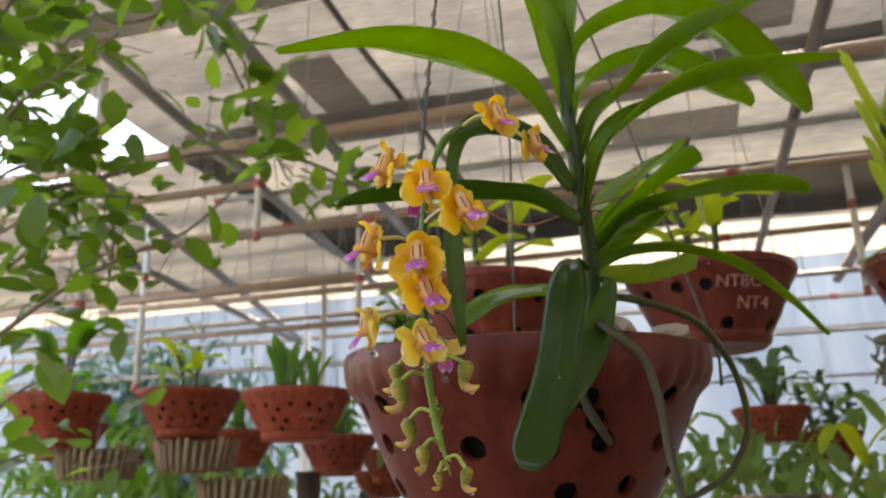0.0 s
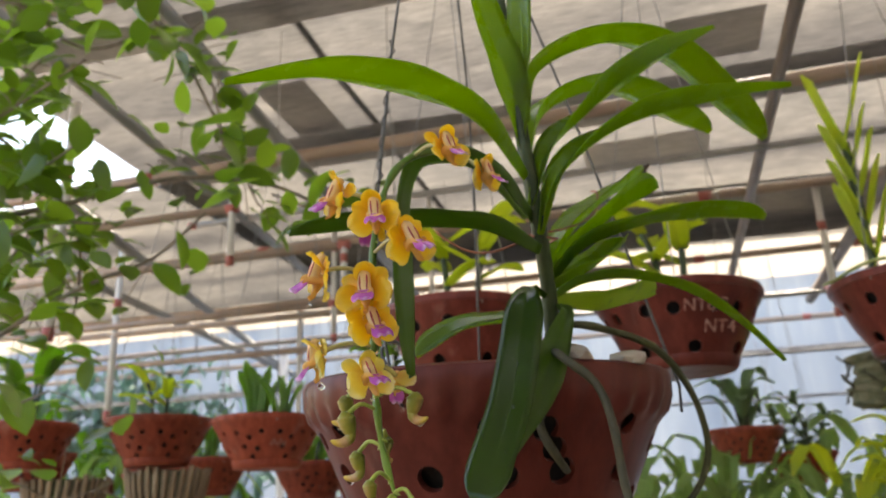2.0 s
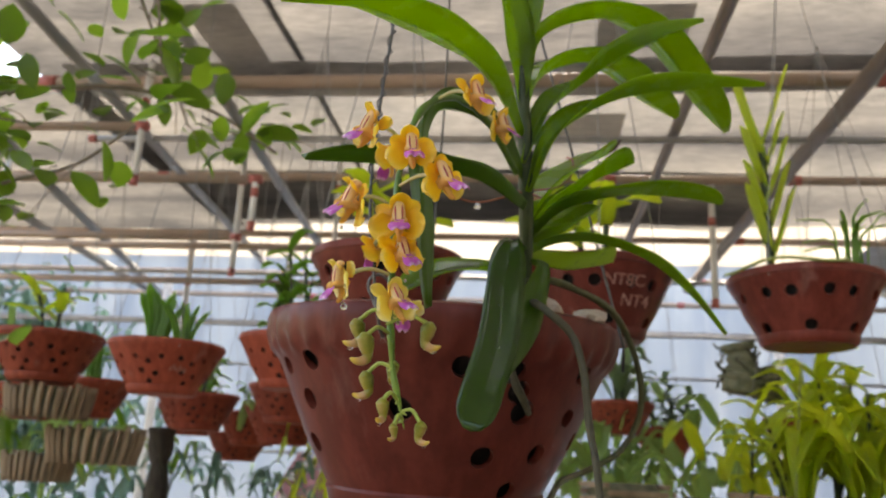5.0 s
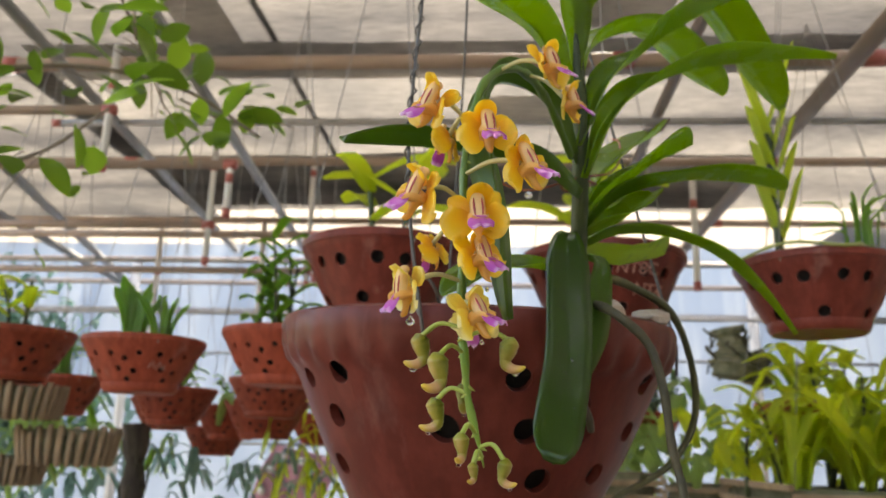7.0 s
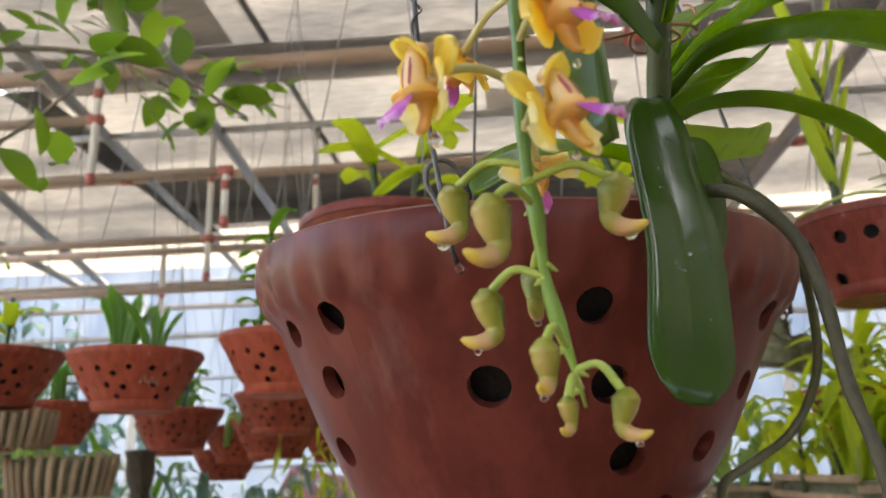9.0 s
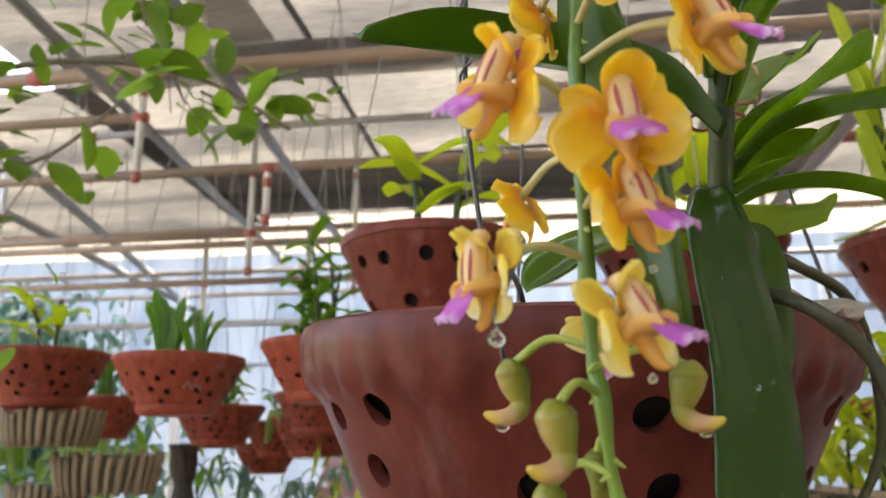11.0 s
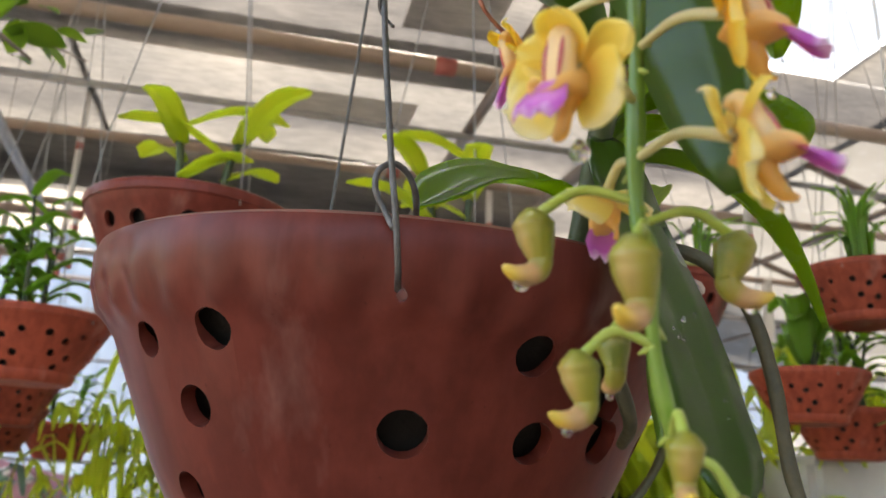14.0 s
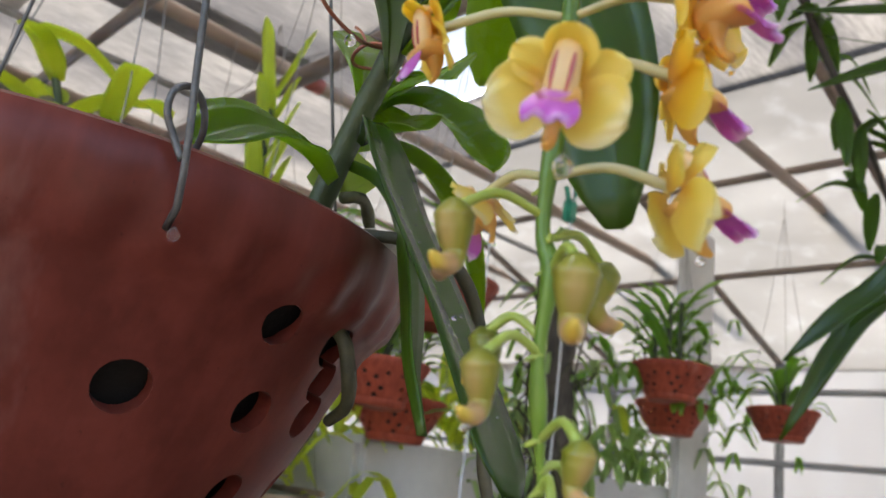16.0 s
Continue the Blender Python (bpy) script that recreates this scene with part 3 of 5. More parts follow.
# rafters along the view
for a, b, r, mt, lb in (((0.80, -1.5, 2.60), (0.82, 4.4, 2.60), 0.024, PIPE_DARK, "brown steel rafter pipe"),
                        ((0.40, -1.5, 2.63), (0.40, 4.4, 2.63), 0.017, PIPE_DARK, "brown steel rafter pipe"),
                        ((-0.85, 1.0, 2.60), (-1.09, 4.0, 2.60), 0.018, PIPE_GREY, "grey galvanised rafter pipe"),
                        ((-1.17, 0.9, 2.60), (-1.46, 4.0, 2.60), 0.016, PIPE_GREY, "grey galvanised rafter pipe"),
                        ((-1.66, 1.6, 2.60), (-2.55, 6.9 - 1.6, 2.60), 0.02, PIPE_GREY, "grey galvanised rafter pipe"),
                        ((-2.25, 2.4, 2.60), (-2.53, 5.3, 2.60), 0.02, PIPE_GREY, "grey galvanised rafter pipe")):
    pipe("rafter", a, b, r, mt, lb, "pipe", "rafters")
# frame of the east wall and a tall upright there
for y in (0.2, 1.0, 1.8, 2.7, 3.6):
    pipe("wall_post", (3.52, y, GROUND), (3.52, y, 2.36), 0.022, PIPE_GREY, "grey pipe upright before the film wall", "post", "wall posts")
for z in (1.9, 2.22):
    pipe("wall_rail", (3.50, -1.5, z), (3.50, 5.0, z), 0.016, PIPE_GREY, "grey pipe rail along the film wall", "rail", "wall rails")
for y in (0.2, 1.0, 1.8, 2.7, 3.6):
    pipe("lean_to_rafter", (1.86, y, NET_Z + 0.01), (3.56, y, 2.345), 0.016, PIPE_DARK, "brown pipe under the sloping film", "pipe", "lean-to rafters")
for x in (2.25, 2.80):
    z = NET_Z - (x - 1.86) * 0.298 - 0.005
    pipe("lean_to_rail", (x, -1.5, z), (x, 5.0, z), 0.014, PIPE_DARK, "thin brown pipe along the sloping film", "rail", "lean-to rails")
# cement bench wall
bm = bmesh.new()
box(bm, 0.98, 3.3, 1.66, 2.05, GROUND, 1.70, 0.02)
tagged(part("bench_wall", bm, CEMENT, smooth=False), "weathered grey cement bench wall behind the plants", "wall", kind="structure")


# ---- pots ----
def pot_profile(R, h, rb, band, wall):
    rm = R * 0.914
    return [(rb * 0.4, -h + 0.0005), (rb - 0.004, -h), (rb, -h + 0.004), (rb + 0.0028, -h + 0.0125), (rb + 0.0020, -h + 0.0145), (rb + (rm - rb) * 0.5, -h + (h - band) * 0.5), (rm - 0.001, -band - 0.004), (rm + 0.0022, -band),
            (R - 0.0050, -band + 0.0042), (R - 0.0030, -band + 0.009), (R - 0.001, -band * 0.55), (R, -0.006), (R - 0.0015, -0.0015), (R - 0.004, 0), (R - wall, -0.001), (R - wall - 0.002, -band),
            (rm - wall, -band - 0.006), (rb - wall + 0.002, -h + wall), (0.012, -h + wall)]


def pot_mesh(R, h, rb, band, wall, holes, sides=96, flutes=0.0006):
    def flute(a, r, z):
        return flutes * math.cos(40 * a) * (max(0.0, min(1.0, (-z - 0.005) / (band * 0.6))) ** 2 if (z > -band and r > R - wall * 0.85) else 0)
    bm = lathe(bmesh.new(), pot_profile(R, h, rb, band, wall), sides, flute)
    bmesh.ops.recalc_face_normals(bm, faces=bm.faces)
    ob = part("pot_body", bm, CLAY)
    cut = bmesh.new()
    rm = R * 0.914
    for ang, z, r in holes:
        a = radians(ang)
        rr = rb + (rm - rb) * (z + h) / (h - band)
        d = Vector((math.cos(a), math.sin(a), -0.35)).normalized()
        p = Vector((rr * math.cos(a), rr * math.sin(a), z))
        m = Matrix.Translation(p) @ d.to_track_quat("Z", "Y").to_matrix().to_4x4()
        bmesh.ops.create_cone(cut, cap_ends=True, segments=18, radius1=r * 0.93, radius2=r * 1.06, depth=0.045, matrix=m)
    bore(ob, cut)
    ob.data.shade_smooth()
    return ob


def smooth_by_angle(ob, deg=40):
    me = ob.data
    lim = math.cos(radians(deg))
    b = bmesh.new()
    b.from_mesh(me)
    for e in b.edges:
        if len(e.link_faces) == 2:
            e.smooth = e.link_faces[0].normal.dot(e.link_faces[1].normal) > lim
        else:
            e.smooth = False
    for f in b.faces:
        f.smooth = True
    b.to_mesh(me)
    b.free()


POT_AT = (-0.0906, 0.5217, 1.6898)
POT_TURN = (3.45, 0.95, 0)
front = [(-129.5, -0.034, 0.0068), (-147, -0.037, 0.0062), (-77, -0.035, 0.0068), (-61, -0.036, 0.0074), (-31, -0.034, 0.0066), (-137, -0.057, 0.007),
         (-97, -0.0607, 0.0078), (-72.5, -0.0605, 0.0072), (-54, -0.0585, 0.008), (-57.5, -0.047, 0.0072), (-29.2, -0.060, 0.0064), (-145.2, -0.084, 0.0068), (-65.4, -0.086, 0.0072),
         (-40.1, -0.083, 0.0068), (-48.7, -0.1065, 0.0064), (-5, -0.045, 0.0068), (-12, -0.075, 0.0068)]
main_holes = front + [(a + 160, z, r) for a, z, r in front if a > -130]
orchid_pot = thing("hanging_orchid_pot", POT_AT, "large glazed terracotta pot with round drainage holes, hung on wires", "flower pot", turn=POT_TURN)
body = pot_mesh(0.121, 0.124, 0.0705, 0.03, 0.0075, main_holes, 320, 0.0013)
body.parent = orchid_pot
smooth_by_angle(body)


def chunks(name, mat, parent, R, n, seed, z=-0.012, size=0.012):
    rng = random.Random(seed)
    bm = bmesh.new()
    for _ in range(n):
        a, r = rng.uniform(0, 6.28), R * math.sqrt(rng.random())
        s = size * rng.uniform(0.6, 1.3)
        g = bmesh.ops.create_icosphere(bm, subdivisions=1, radius=s)
        for v in g["verts"]:
            v.co *= 0.75 + 0.5 * noise.noise(v.co * 90 + Vector((a, r, 0)) * 20)
            v.co += Vector((r * math.cos(a), r * math.sin(a), z + rng.uniform(-0.006, 0.004)))
    return part(name, bm, mat, parent, "", smooth=False)


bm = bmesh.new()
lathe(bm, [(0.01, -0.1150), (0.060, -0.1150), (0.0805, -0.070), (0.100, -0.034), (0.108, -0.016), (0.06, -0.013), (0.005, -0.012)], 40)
part("filling", bm, HOLE_SHADE, orchid_pot, "bark filling, near-black to stand for shade inside the holes")
chunks("bark", BARK, orchid_pot, 0.095, 60, 4)
for k, (x, y, z) in enumerate(((0.070, -0.082, 0.004), (0.096, -0.058, 0.002))):
    bm = bmesh.new()
    g = bmesh.ops.create_icosphere(bm, subdivisions=2, radius=0.011)
    for v in g["verts"]:
        v.co.z *= 0.55
        v.co *= 1 + 0.5 * noise.noise(v.co * 120 + Vector((k, 0, 0)))
        v.co += Vector((x, y, z))
    part("husk", bm, HUSK, orchid_pot, "dry pale husk", smooth=False)

# wires of the main pot
APEX = Vector((-0.098, 0.475, 2.16))
hanger = thing("pot_hanger", APEX, "three bent steel wires from one hook, carrying the orchid pot", "wire hanger")


def local(ob, pts):
    inv = ob.matrix_basis.inverted()
    return [inv @ Vector(p) for p in pts]


bm = bmesh.new()
tube(bm, local(hanger, [(-0.1115, 0.4065, 1.6610), (-0.1124, 0.4010, 1.6625), (-0.1145, 0.3975, 1.6767), (-0.1180, 0.3955, 1.70), (-0.1215, 0.3945, 1.73), (-0.1235, 0.4000, 1.765), (-0.1235, 0.4080, 1.80), (-0.1215, 0.4165, 1.85), (-0.1190, 0.4240, 1.90), (-0.108, 0.452, 2.05), APEX]), 0.00095, 60, 8)
part("wire", bm, WIRE, hanger)
bm = bmesh.new()
tube(bm, local(hanger, [(-0.1150, 0.3985, 1.6760), (-0.1180, 0.4005, 1.6825), (-0.1205, 0.4005, 1.6875), (-0.1200, 0.4000, 1.6930), (-0.1155, 0.4010, 1.6960), (-0.1110, 0.4030, 1.6938), (-0.1080, 0.4060, 1.6890), (-0.1065, 0.4120, 1.6835)]), 0.00095, 30, 8)
part("hook", bm, WIRE, hanger)
bm = bmesh.new()
line = spline([(-0.1215, 0.3945, 1.735), (-0.1235, 0.4000, 1.765), (-0.1235, 0.4080, 1.80), (-0.1215, 0.4165, 1.85), (-0.1190, 0.4240, 1.90)], 90)
tube(bm, local(hanger, [p + 0.0019 * Vector((math.cos(k * 0.75), math.sin(k * 0.75), 0)) for k, p in enumerate(line)]), 0.00055, 180, 6)
part("twisted_wire", bm, WIRE, hanger)
bm = bmesh.new()
tube(bm, local(hanger, [(0.034, 0.533, 1.662), (0.036, 0.532, 1.672), (0.029, 0.53, 1.70), (-0.02, 0.522, 1.89), APEX]), 0.00095, 30, 8)
part("wire", bm, WIRE, hanger)
bm = bmesh.new()
tube(bm, local(hanger, [(-0.118, 0.636, 1.664), (-0.119, 0.634, 1.70), (-0.105, 0.58, 1.92), APEX]), 0.00095, 30, 8)
part("wire", bm, WIRE, hanger)
bm = bmesh.new()
tube(bm, local(hanger, [APEX - Vector((0.004, 0, 0.004)), APEX + Vector((0, 0, 0.02)), (-0.088, 0.8, 2.60), (-0.088, 1.225, 2.73), (-0.088, 1.25, 2.745), (-0.088, 1.272, 2.73)]), 0.0011, 40, 8)
part("tie", bm, WIRE, hanger)


# ---- the flowering orchid ----
orchid = thing("vanda_orchid", (-0.034, 0.45, 1.70), "strap-leaved green orchid growing in the hanging pot", "orchid")
bm = bmesh.new()
tube(bm, local(orchid, [(-0.036, 0.470, 1.672), (-0.0338, 0.4479, 1.7278), (-0.0346, 0.4222, 1.772), (-0.0392, 0.4055, 1.8358), (-0.0440, 0.397, 1.90)]), lambda q: 0.0050 - 0.0010 * q, 30, 12, wobble=0.1)
part("stem", bm, STEM, orchid)
UP = (0, 0, 1)


def BLADE(q):
    return min(1.0, 0.26 + 1.5 * q) * (1 - max(0.0, (q - 0.80) / 0.20) ** 2.6 * 0.80)


def TAPER(q):
    return min(1.0, 0.24 + 1.45 * q) * (1 - max(0.0, (q - 0.45) / 0.55) ** 1.8 * 0.9)


def SHOULDER(q):
    return (0.20 + 0.80 * math.sin(0.5 * math.pi * max(0.0, min(1.0, (q - 0.07) / 0.22))) ** 0.8) * (1 - 0.10 * q) * (1 - max(0.0, (q - 0.88) / 0.12) ** 3 * 0.60)


blades = [
    ([(-0.0379, 0.4123, 1.785), (-0.0543, 0.3754, 1.8058), (-0.0719, 0.3466, 1.8096), (-0.0906, 0.3194, 1.8064), (-0.1107, 0.2893, 1.798), (-0.1346, 0.25, 1.7771)], 0.030, [UP, (0.1, 0.1, 1), (0.15, 0.2, 1)], LEAF),
    ([(-0.0382, 0.4131, 1.8027), (-0.0395, 0.3996, 1.835), (-0.0472, 0.3794, 1.8646), (-0.0524, 0.3634, 1.8879)], 0.022, [(0.2, -1, 0.3), (0.3, -0.7, 0.7)], LEAF_LIT),
    ([(-0.0365, 0.4087, 1.8183), (-0.0328, 0.4019, 1.8533), (-0.0304, 0.3947, 1.8783), (-0.028, 0.3866, 1.9065)], 0.016, [(-0.5, -1, 0.2), (-0.5, -1, 0.2)], LEAF_LIT),
    ([(-0.0352, 0.412, 1.8202), (-0.0256, 0.4157, 1.8562), (0.0147, 0.4391, 1.8822), (0.0516, 0.4674, 1.881), (0.0818, 0.4997, 1.8626), (0.11, 0.5315, 1.8411)], 0.030, [UP, (0.1, -0.3, 1)], LEAF_LIT),
    ([(-0.0362, 0.4171, 1.7957), (-0.0275, 0.4317, 1.8349), (0.0013, 0.4591, 1.8618), (0.029, 0.4886, 1.8673), (0.0541, 0.5205, 1.8623), (0.0773, 0.5469, 1.8595)], 0.029, [UP, (0.1, -0.2, 1)], LEAF_LIT),
    ([(-0.0364, 0.4186, 1.7705), (-0.0251, 0.4195, 1.8028), (0.0008, 0.4273, 1.8313), (0.0393, 0.4402, 1.8633), (0.0802, 0.4554, 1.8877)], 0.027, [(0.3, -0.8, 0.6), (0.2, 0.2, 1), (0.1, 0.45, 1)], LEAF),
    ([(-0.0335, 0.4253, 1.755), (-0.0218, 0.422, 1.7856), (0.0056, 0.4263, 1.8117), (0.0418, 0.4367, 1.827), (0.0845, 0.4511, 1.8379), (0.1194, 0.4633, 1.8448)], 0.029, [(0.4, -0.9, 0.4), (0, 0, 1), (0, -0.1, 1)], LEAF),
    ([(-0.0369, 0.4233, 1.7632), (-0.0495, 0.391, 1.7776), (-0.0659, 0.3668, 1.7806), (-0.08, 0.3502, 1.7745), (-0.0845, 0.3365, 1.750), (-0.0782, 0.3150, 1.7124), (-0.0752, 0.3070, 1.688), (-0.0738, 0.3018, 1.6588)], 0.028, [UP, (-0.2, -0.3, 1), (-0.95, -0.25, 0.3), (-0.98, -0.18, 0), (-0.98, -0.18, 0)], LEAF_SHADED),
    ([(-0.035, 0.4292, 1.7462), (-0.0566, 0.4059, 1.7542), (-0.0755, 0.3903, 1.7545), (-0.1113, 0.3617, 1.749), (-0.1420, 0.3275, 1.7380)], 0.027, [UP, (0.0, -0.1, 1)], LEAF_SHADED),
    ([(-0.0328, 0.4466, 1.7392), (-0.0175, 0.4691, 1.774), (0.0042, 0.4939, 1.8003), (0.0263, 0.5166, 1.821)], 0.028, [(-0.3, -0.5, 0.8), (-0.4, -0.3, 0.9)], LEAF_LIT),
    ([(-0.0316, 0.448, 1.736), (-0.0105, 0.4533, 1.7604), (0.014, 0.4626, 1.7805), (0.0352, 0.4713, 1.7938)], 0.028, [(-0.3, -0.4, 0.9), (-0.3, 0.1, 1)], LEAF_LIT),
    ([(-0.0303, 0.4474, 1.7298), (-0.0156, 0.4561, 1.7394), (-0.002, 0.4638, 1.7491), (0.0122, 0.4715, 1.7625)], 0.027, [(-0.4, -0.6, 0.7), (-0.4, -0.5, 0.8)], LEAF_LIT),
    ([(-0.0311, 0.4476, 1.7344), (-0.0109, 0.4518, 1.7546), (0.0192, 0.4632, 1.7672), (0.0595, 0.4808, 1.7748), (0.0974, 0.4995, 1.7747)], 0.026, [(-0.2, -0.3, 0.9), (0, -0.05, 1)], LEAF),
    ([(-0.0329, 0.4494, 1.7239), (-0.0128, 0.4516, 1.7328), (0.0159, 0.4582, 1.7343), (0.0465, 0.4685, 1.7253), (0.0727, 0.4805, 1.7071), (0.0952, 0.4927, 1.6843)], 0.018, [UP, (0.25, -0.15, 1), (0.6, -0.25, 0.7)], LEAF),
    ([(-0.0349, 0.4384, 1.7223), (-0.042, 0.4242, 1.7237), (-0.0441, 0.3978, 1.6871), (-0.0465, 0.3727, 1.6548), (-0.0521, 0.3499, 1.6273), (-0.0554, 0.3369, 1.61)], 0.0226, [UP, (0.15, -0.8, 0.6), (0.15, -0.9, 0.4), (0.12, -0.9, 0.4)], LEAF_THICK_SHADED),
    ([(-0.0300, 0.4520, 1.7190), (-0.0235, 0.4400, 1.7120), (-0.0275, 0.4200, 1.6920), (-0.0375, 0.3990, 1.6620), (-0.0470, 0.3830, 1.6400), (-0.0523, 0.3680, 1.6214)], 0.021, [UP, (0.5, -0.6, 0.6), (0.6, -0.7, 0.3), (0.6, -0.7, 0.2)], LEAF_SHADED),
    ([(-0.039, 0.4470, 1.7080), (-0.0597, 0.4360, 1.7100), (-0.0840, 0.4240, 1.7045), (-0.1060, 0.4150, 1.6895)], 0.028, [(0, -0.5, 0.9), (-0.1, -0.7, 0.7)], LEAF),
    ([(-0.0347, 0.4495, 1.7218), (-0.0185, 0.4704, 1.7218), (0.0009, 0.492, 1.7263), (0.0258, 0.5167, 1.7383)], 0.030, [(0.1, 0.3, 1), (0.1, 0.4, 0.9)], LEAF_OLD),
]
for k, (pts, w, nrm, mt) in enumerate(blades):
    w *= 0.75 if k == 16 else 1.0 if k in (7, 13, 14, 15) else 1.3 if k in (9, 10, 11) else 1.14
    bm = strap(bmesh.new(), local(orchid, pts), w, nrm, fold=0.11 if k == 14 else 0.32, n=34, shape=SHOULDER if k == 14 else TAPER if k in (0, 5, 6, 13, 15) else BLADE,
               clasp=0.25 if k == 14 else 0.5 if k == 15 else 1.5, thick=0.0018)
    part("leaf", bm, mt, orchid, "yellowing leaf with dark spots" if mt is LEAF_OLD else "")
# dried tip of one leaf
bm = bmesh.new()
strap(bm, local(orchid, [(0.0215, 0.5118, 1.8175), (0.0263, 0.5166, 1.8215), (0.0290, 0.5195, 1.8232)]), 0.017, [(-0.4, -0.3, 0.9)], n=8, thick=0.0022)
part("withered_tip", bm, BARK, orchid, "blackened dry leaf tip")

# aerial roots
for pts, r, mt in (([(-0.033, 0.436, 1.688), (-0.0285, 0.4140, 1.6845), (-0.0210, 0.3985, 1.6770), (-0.0075, 0.3985, 1.6640), (-0.0014, 0.3982, 1.6443), (0.0013, 0.3966, 1.6174), (0.0045, 0.3927, 1.5982), (0.007, 0.390, 1.57), (0.008, 0.388, 1.53)], 0.0022, ROOT),
                   ([(-0.034, 0.446, 1.703), (-0.0233, 0.4483, 1.7065), (-0.0040, 0.4671, 1.7055), (0.0237, 0.4950, 1.6960), (0.0425, 0.5300, 1.6705), (0.0475, 0.5480, 1.638), (0.0350, 0.5530, 1.611), (0.0120, 0.5460, 1.5960), (-0.008, 0.5200, 1.5875), (-0.018, 0.4880, 1.5740), (-0.030, 0.4580, 1.5615)], 0.0023, ROOT_GREEN),
                   ([(-0.040, 0.447, 1.660), (-0.041, 0.4245, 1.651), (-0.038, 0.4215, 1.641), (-0.0325, 0.4265, 1.6305), (-0.030, 0.438, 1.625)], 0.0025, ROOT),
                   ([(-0.020, 0.4600, 1.5605), (-0.035, 0.4500, 1.5575), (-0.050, 0.4465, 1.5600), (-0.068, 0.4440, 1.5580), (-0.085, 0.4440, 1.5612), (-0.103, 0.4470, 1.5600), (-0.120, 0.4530, 1.5640), (-0.150, 0.4790, 1.5650), (-0.160, 0.50, 1.5670)], 0.0019, ROOT_RIM)):
    bm = tube(bmesh.new(), local(orchid, pts), lambda q, r=r: r * (1.05 - 0.2 * q), 60, 10, wobble=0.18)
    part("aerial_root", bm, mt, orchid)

# copper tie with a hanging drop
tie = thing("copper_tie", (-0.034, 0.44, 1.755), "thin copper wire tied round the orchid stem", "wire")
bm = tube(bmesh.new(), local(tie, [(-0.0905, 0.4092, 1.7590), (-0.0866, 0.4114, 1.7551), (-0.0745, 0.4140, 1.7470), (-0.0622, 0.4165, 1.7448), (-0.049, 0.425, 1.7505), (-0.0345, 0.428, 1.7560), (-0.020, 0.440, 1.762), (-0.0111, 0.4651, 1.7739), (-0.0046, 0.4858, 1.7878), (-0.0028, 0.4963, 1.8034), (-0.007, 0.498, 1.806)]), 0.0007, 50, 6)
part("wire", bm, COPPER, tie)
bm = bmesh.new()
ring = [(-0.0345 + 0.0095 * math.cos(a), 0.4375 + 0.0095 * math.sin(a), 1.7555 + 0.0015 * math.sin(2 * a)) for a in [k * 0.4 for k in range(34)]]
tube(bm, local(tie, ring), 0.0007, 60, 6)
part("coil", bm, COPPER, tie)
wd = thing("water_drop", (-0.0622, 0.4165, 1.7424), "clear water drop hanging from the copper wire", "water drop", "water drops")
part("bead", drop(bmesh.new(), (0, 0, 0), 0.0021), WATER, wd)

# the spray of flowers
STALK_PTS = [(-0.040, 0.418, 1.764), (-0.055, 0.378, 1.778), (-0.070, 0.340, 1.775), (-0.0835, 0.3170, 1.757), (-0.0898, 0.307, 1.7255), (-0.0904, 0.3040, 1.6907), (-0.0902, 0.3061, 1.6562), (-0.0889, 0.3045, 1.6462), (-0.0874, 0.3065, 1.6309), (-0.0830, 0.3075, 1.6140), (-0.0815, 0.3080, 1.6075)]
spray = thing("flower_spray", STALK_PTS[0], "drooping spray of yellow orchid flowers with magenta lips and green buds", "flower spray")
axis = spline(STALK_PTS, 140)
bm = tube(bmesh.new(), local(spray, STALK_PTS), lambda q: (0.0020 - 0.0006 * q + 0.00022 * math.sin(75 * q)) * (1 - 0.75 * max(0.0, (q - 0.93) / 0.07)), 120, 10, wobble=0.2)
part("stalk", bm, STALK, spray)


def petal(bm, m, length, width, cup, tip=0.0, n=11):
    """A rounded, slightly wavy cupped petal that grows along z from the origin, facing -y."""
    rows = []
    for i in range(n + 1):
        q = math.sin(0.5 * math.pi * i / n)
        f = math.sqrt(max(0.0004, 1 - ((q - 0.56) / 0.44) ** 2)) if q > 0.56 else 0.32 + 0.68 * math.sin(0.5 * math.pi * q / 0.56)
        w = 0.5 * width * f
        row = []
        for j in range(9):
            c = j / 4 - 1
            wave = 0.20 * width * q * (0.25 + abs(c)) * noise.noise(Vector((c * 2.2 + width * 700, q * 2.6, length * 900)))
            row.append((c * w, -cup * (q * q * length * 0.55 + 0.5 * w * c * c) + wave + tip * q ** 3 * length, length * q))
        rows.append(row)
    for off in (0.0, 0.0005):
        g = [[bm.verts.new(m @ Vector((x, y + off, z))) for x, y, z in r] for r in rows]
        for a, b in zip(g, g[1:]):
            for k in range(8):
                f = (a[k], a[k + 1], b[k + 1], b[k])
                bm.faces.new(f if off == 0 else tuple(reversed(f)))
    return bm


def sheet_from(bm, rows, depth):
    """A thin shell over a grid of points, depth metres thick."""
    for off in (Vector((0, 0, 0)), depth):
        g = [[bm.verts.new(p + off) for p in r] for r in rows]
        for a, b in zip(g, g[1:]):
            for k in range(len(a) - 1):
                f = (a[k], a[k + 1], b[k + 1], b[k])
                bm.faces.new(f if off.length == 0 else tuple(reversed(f)))
    return bm


LIP_END = Vector((0, -0.0138, -0.0036))


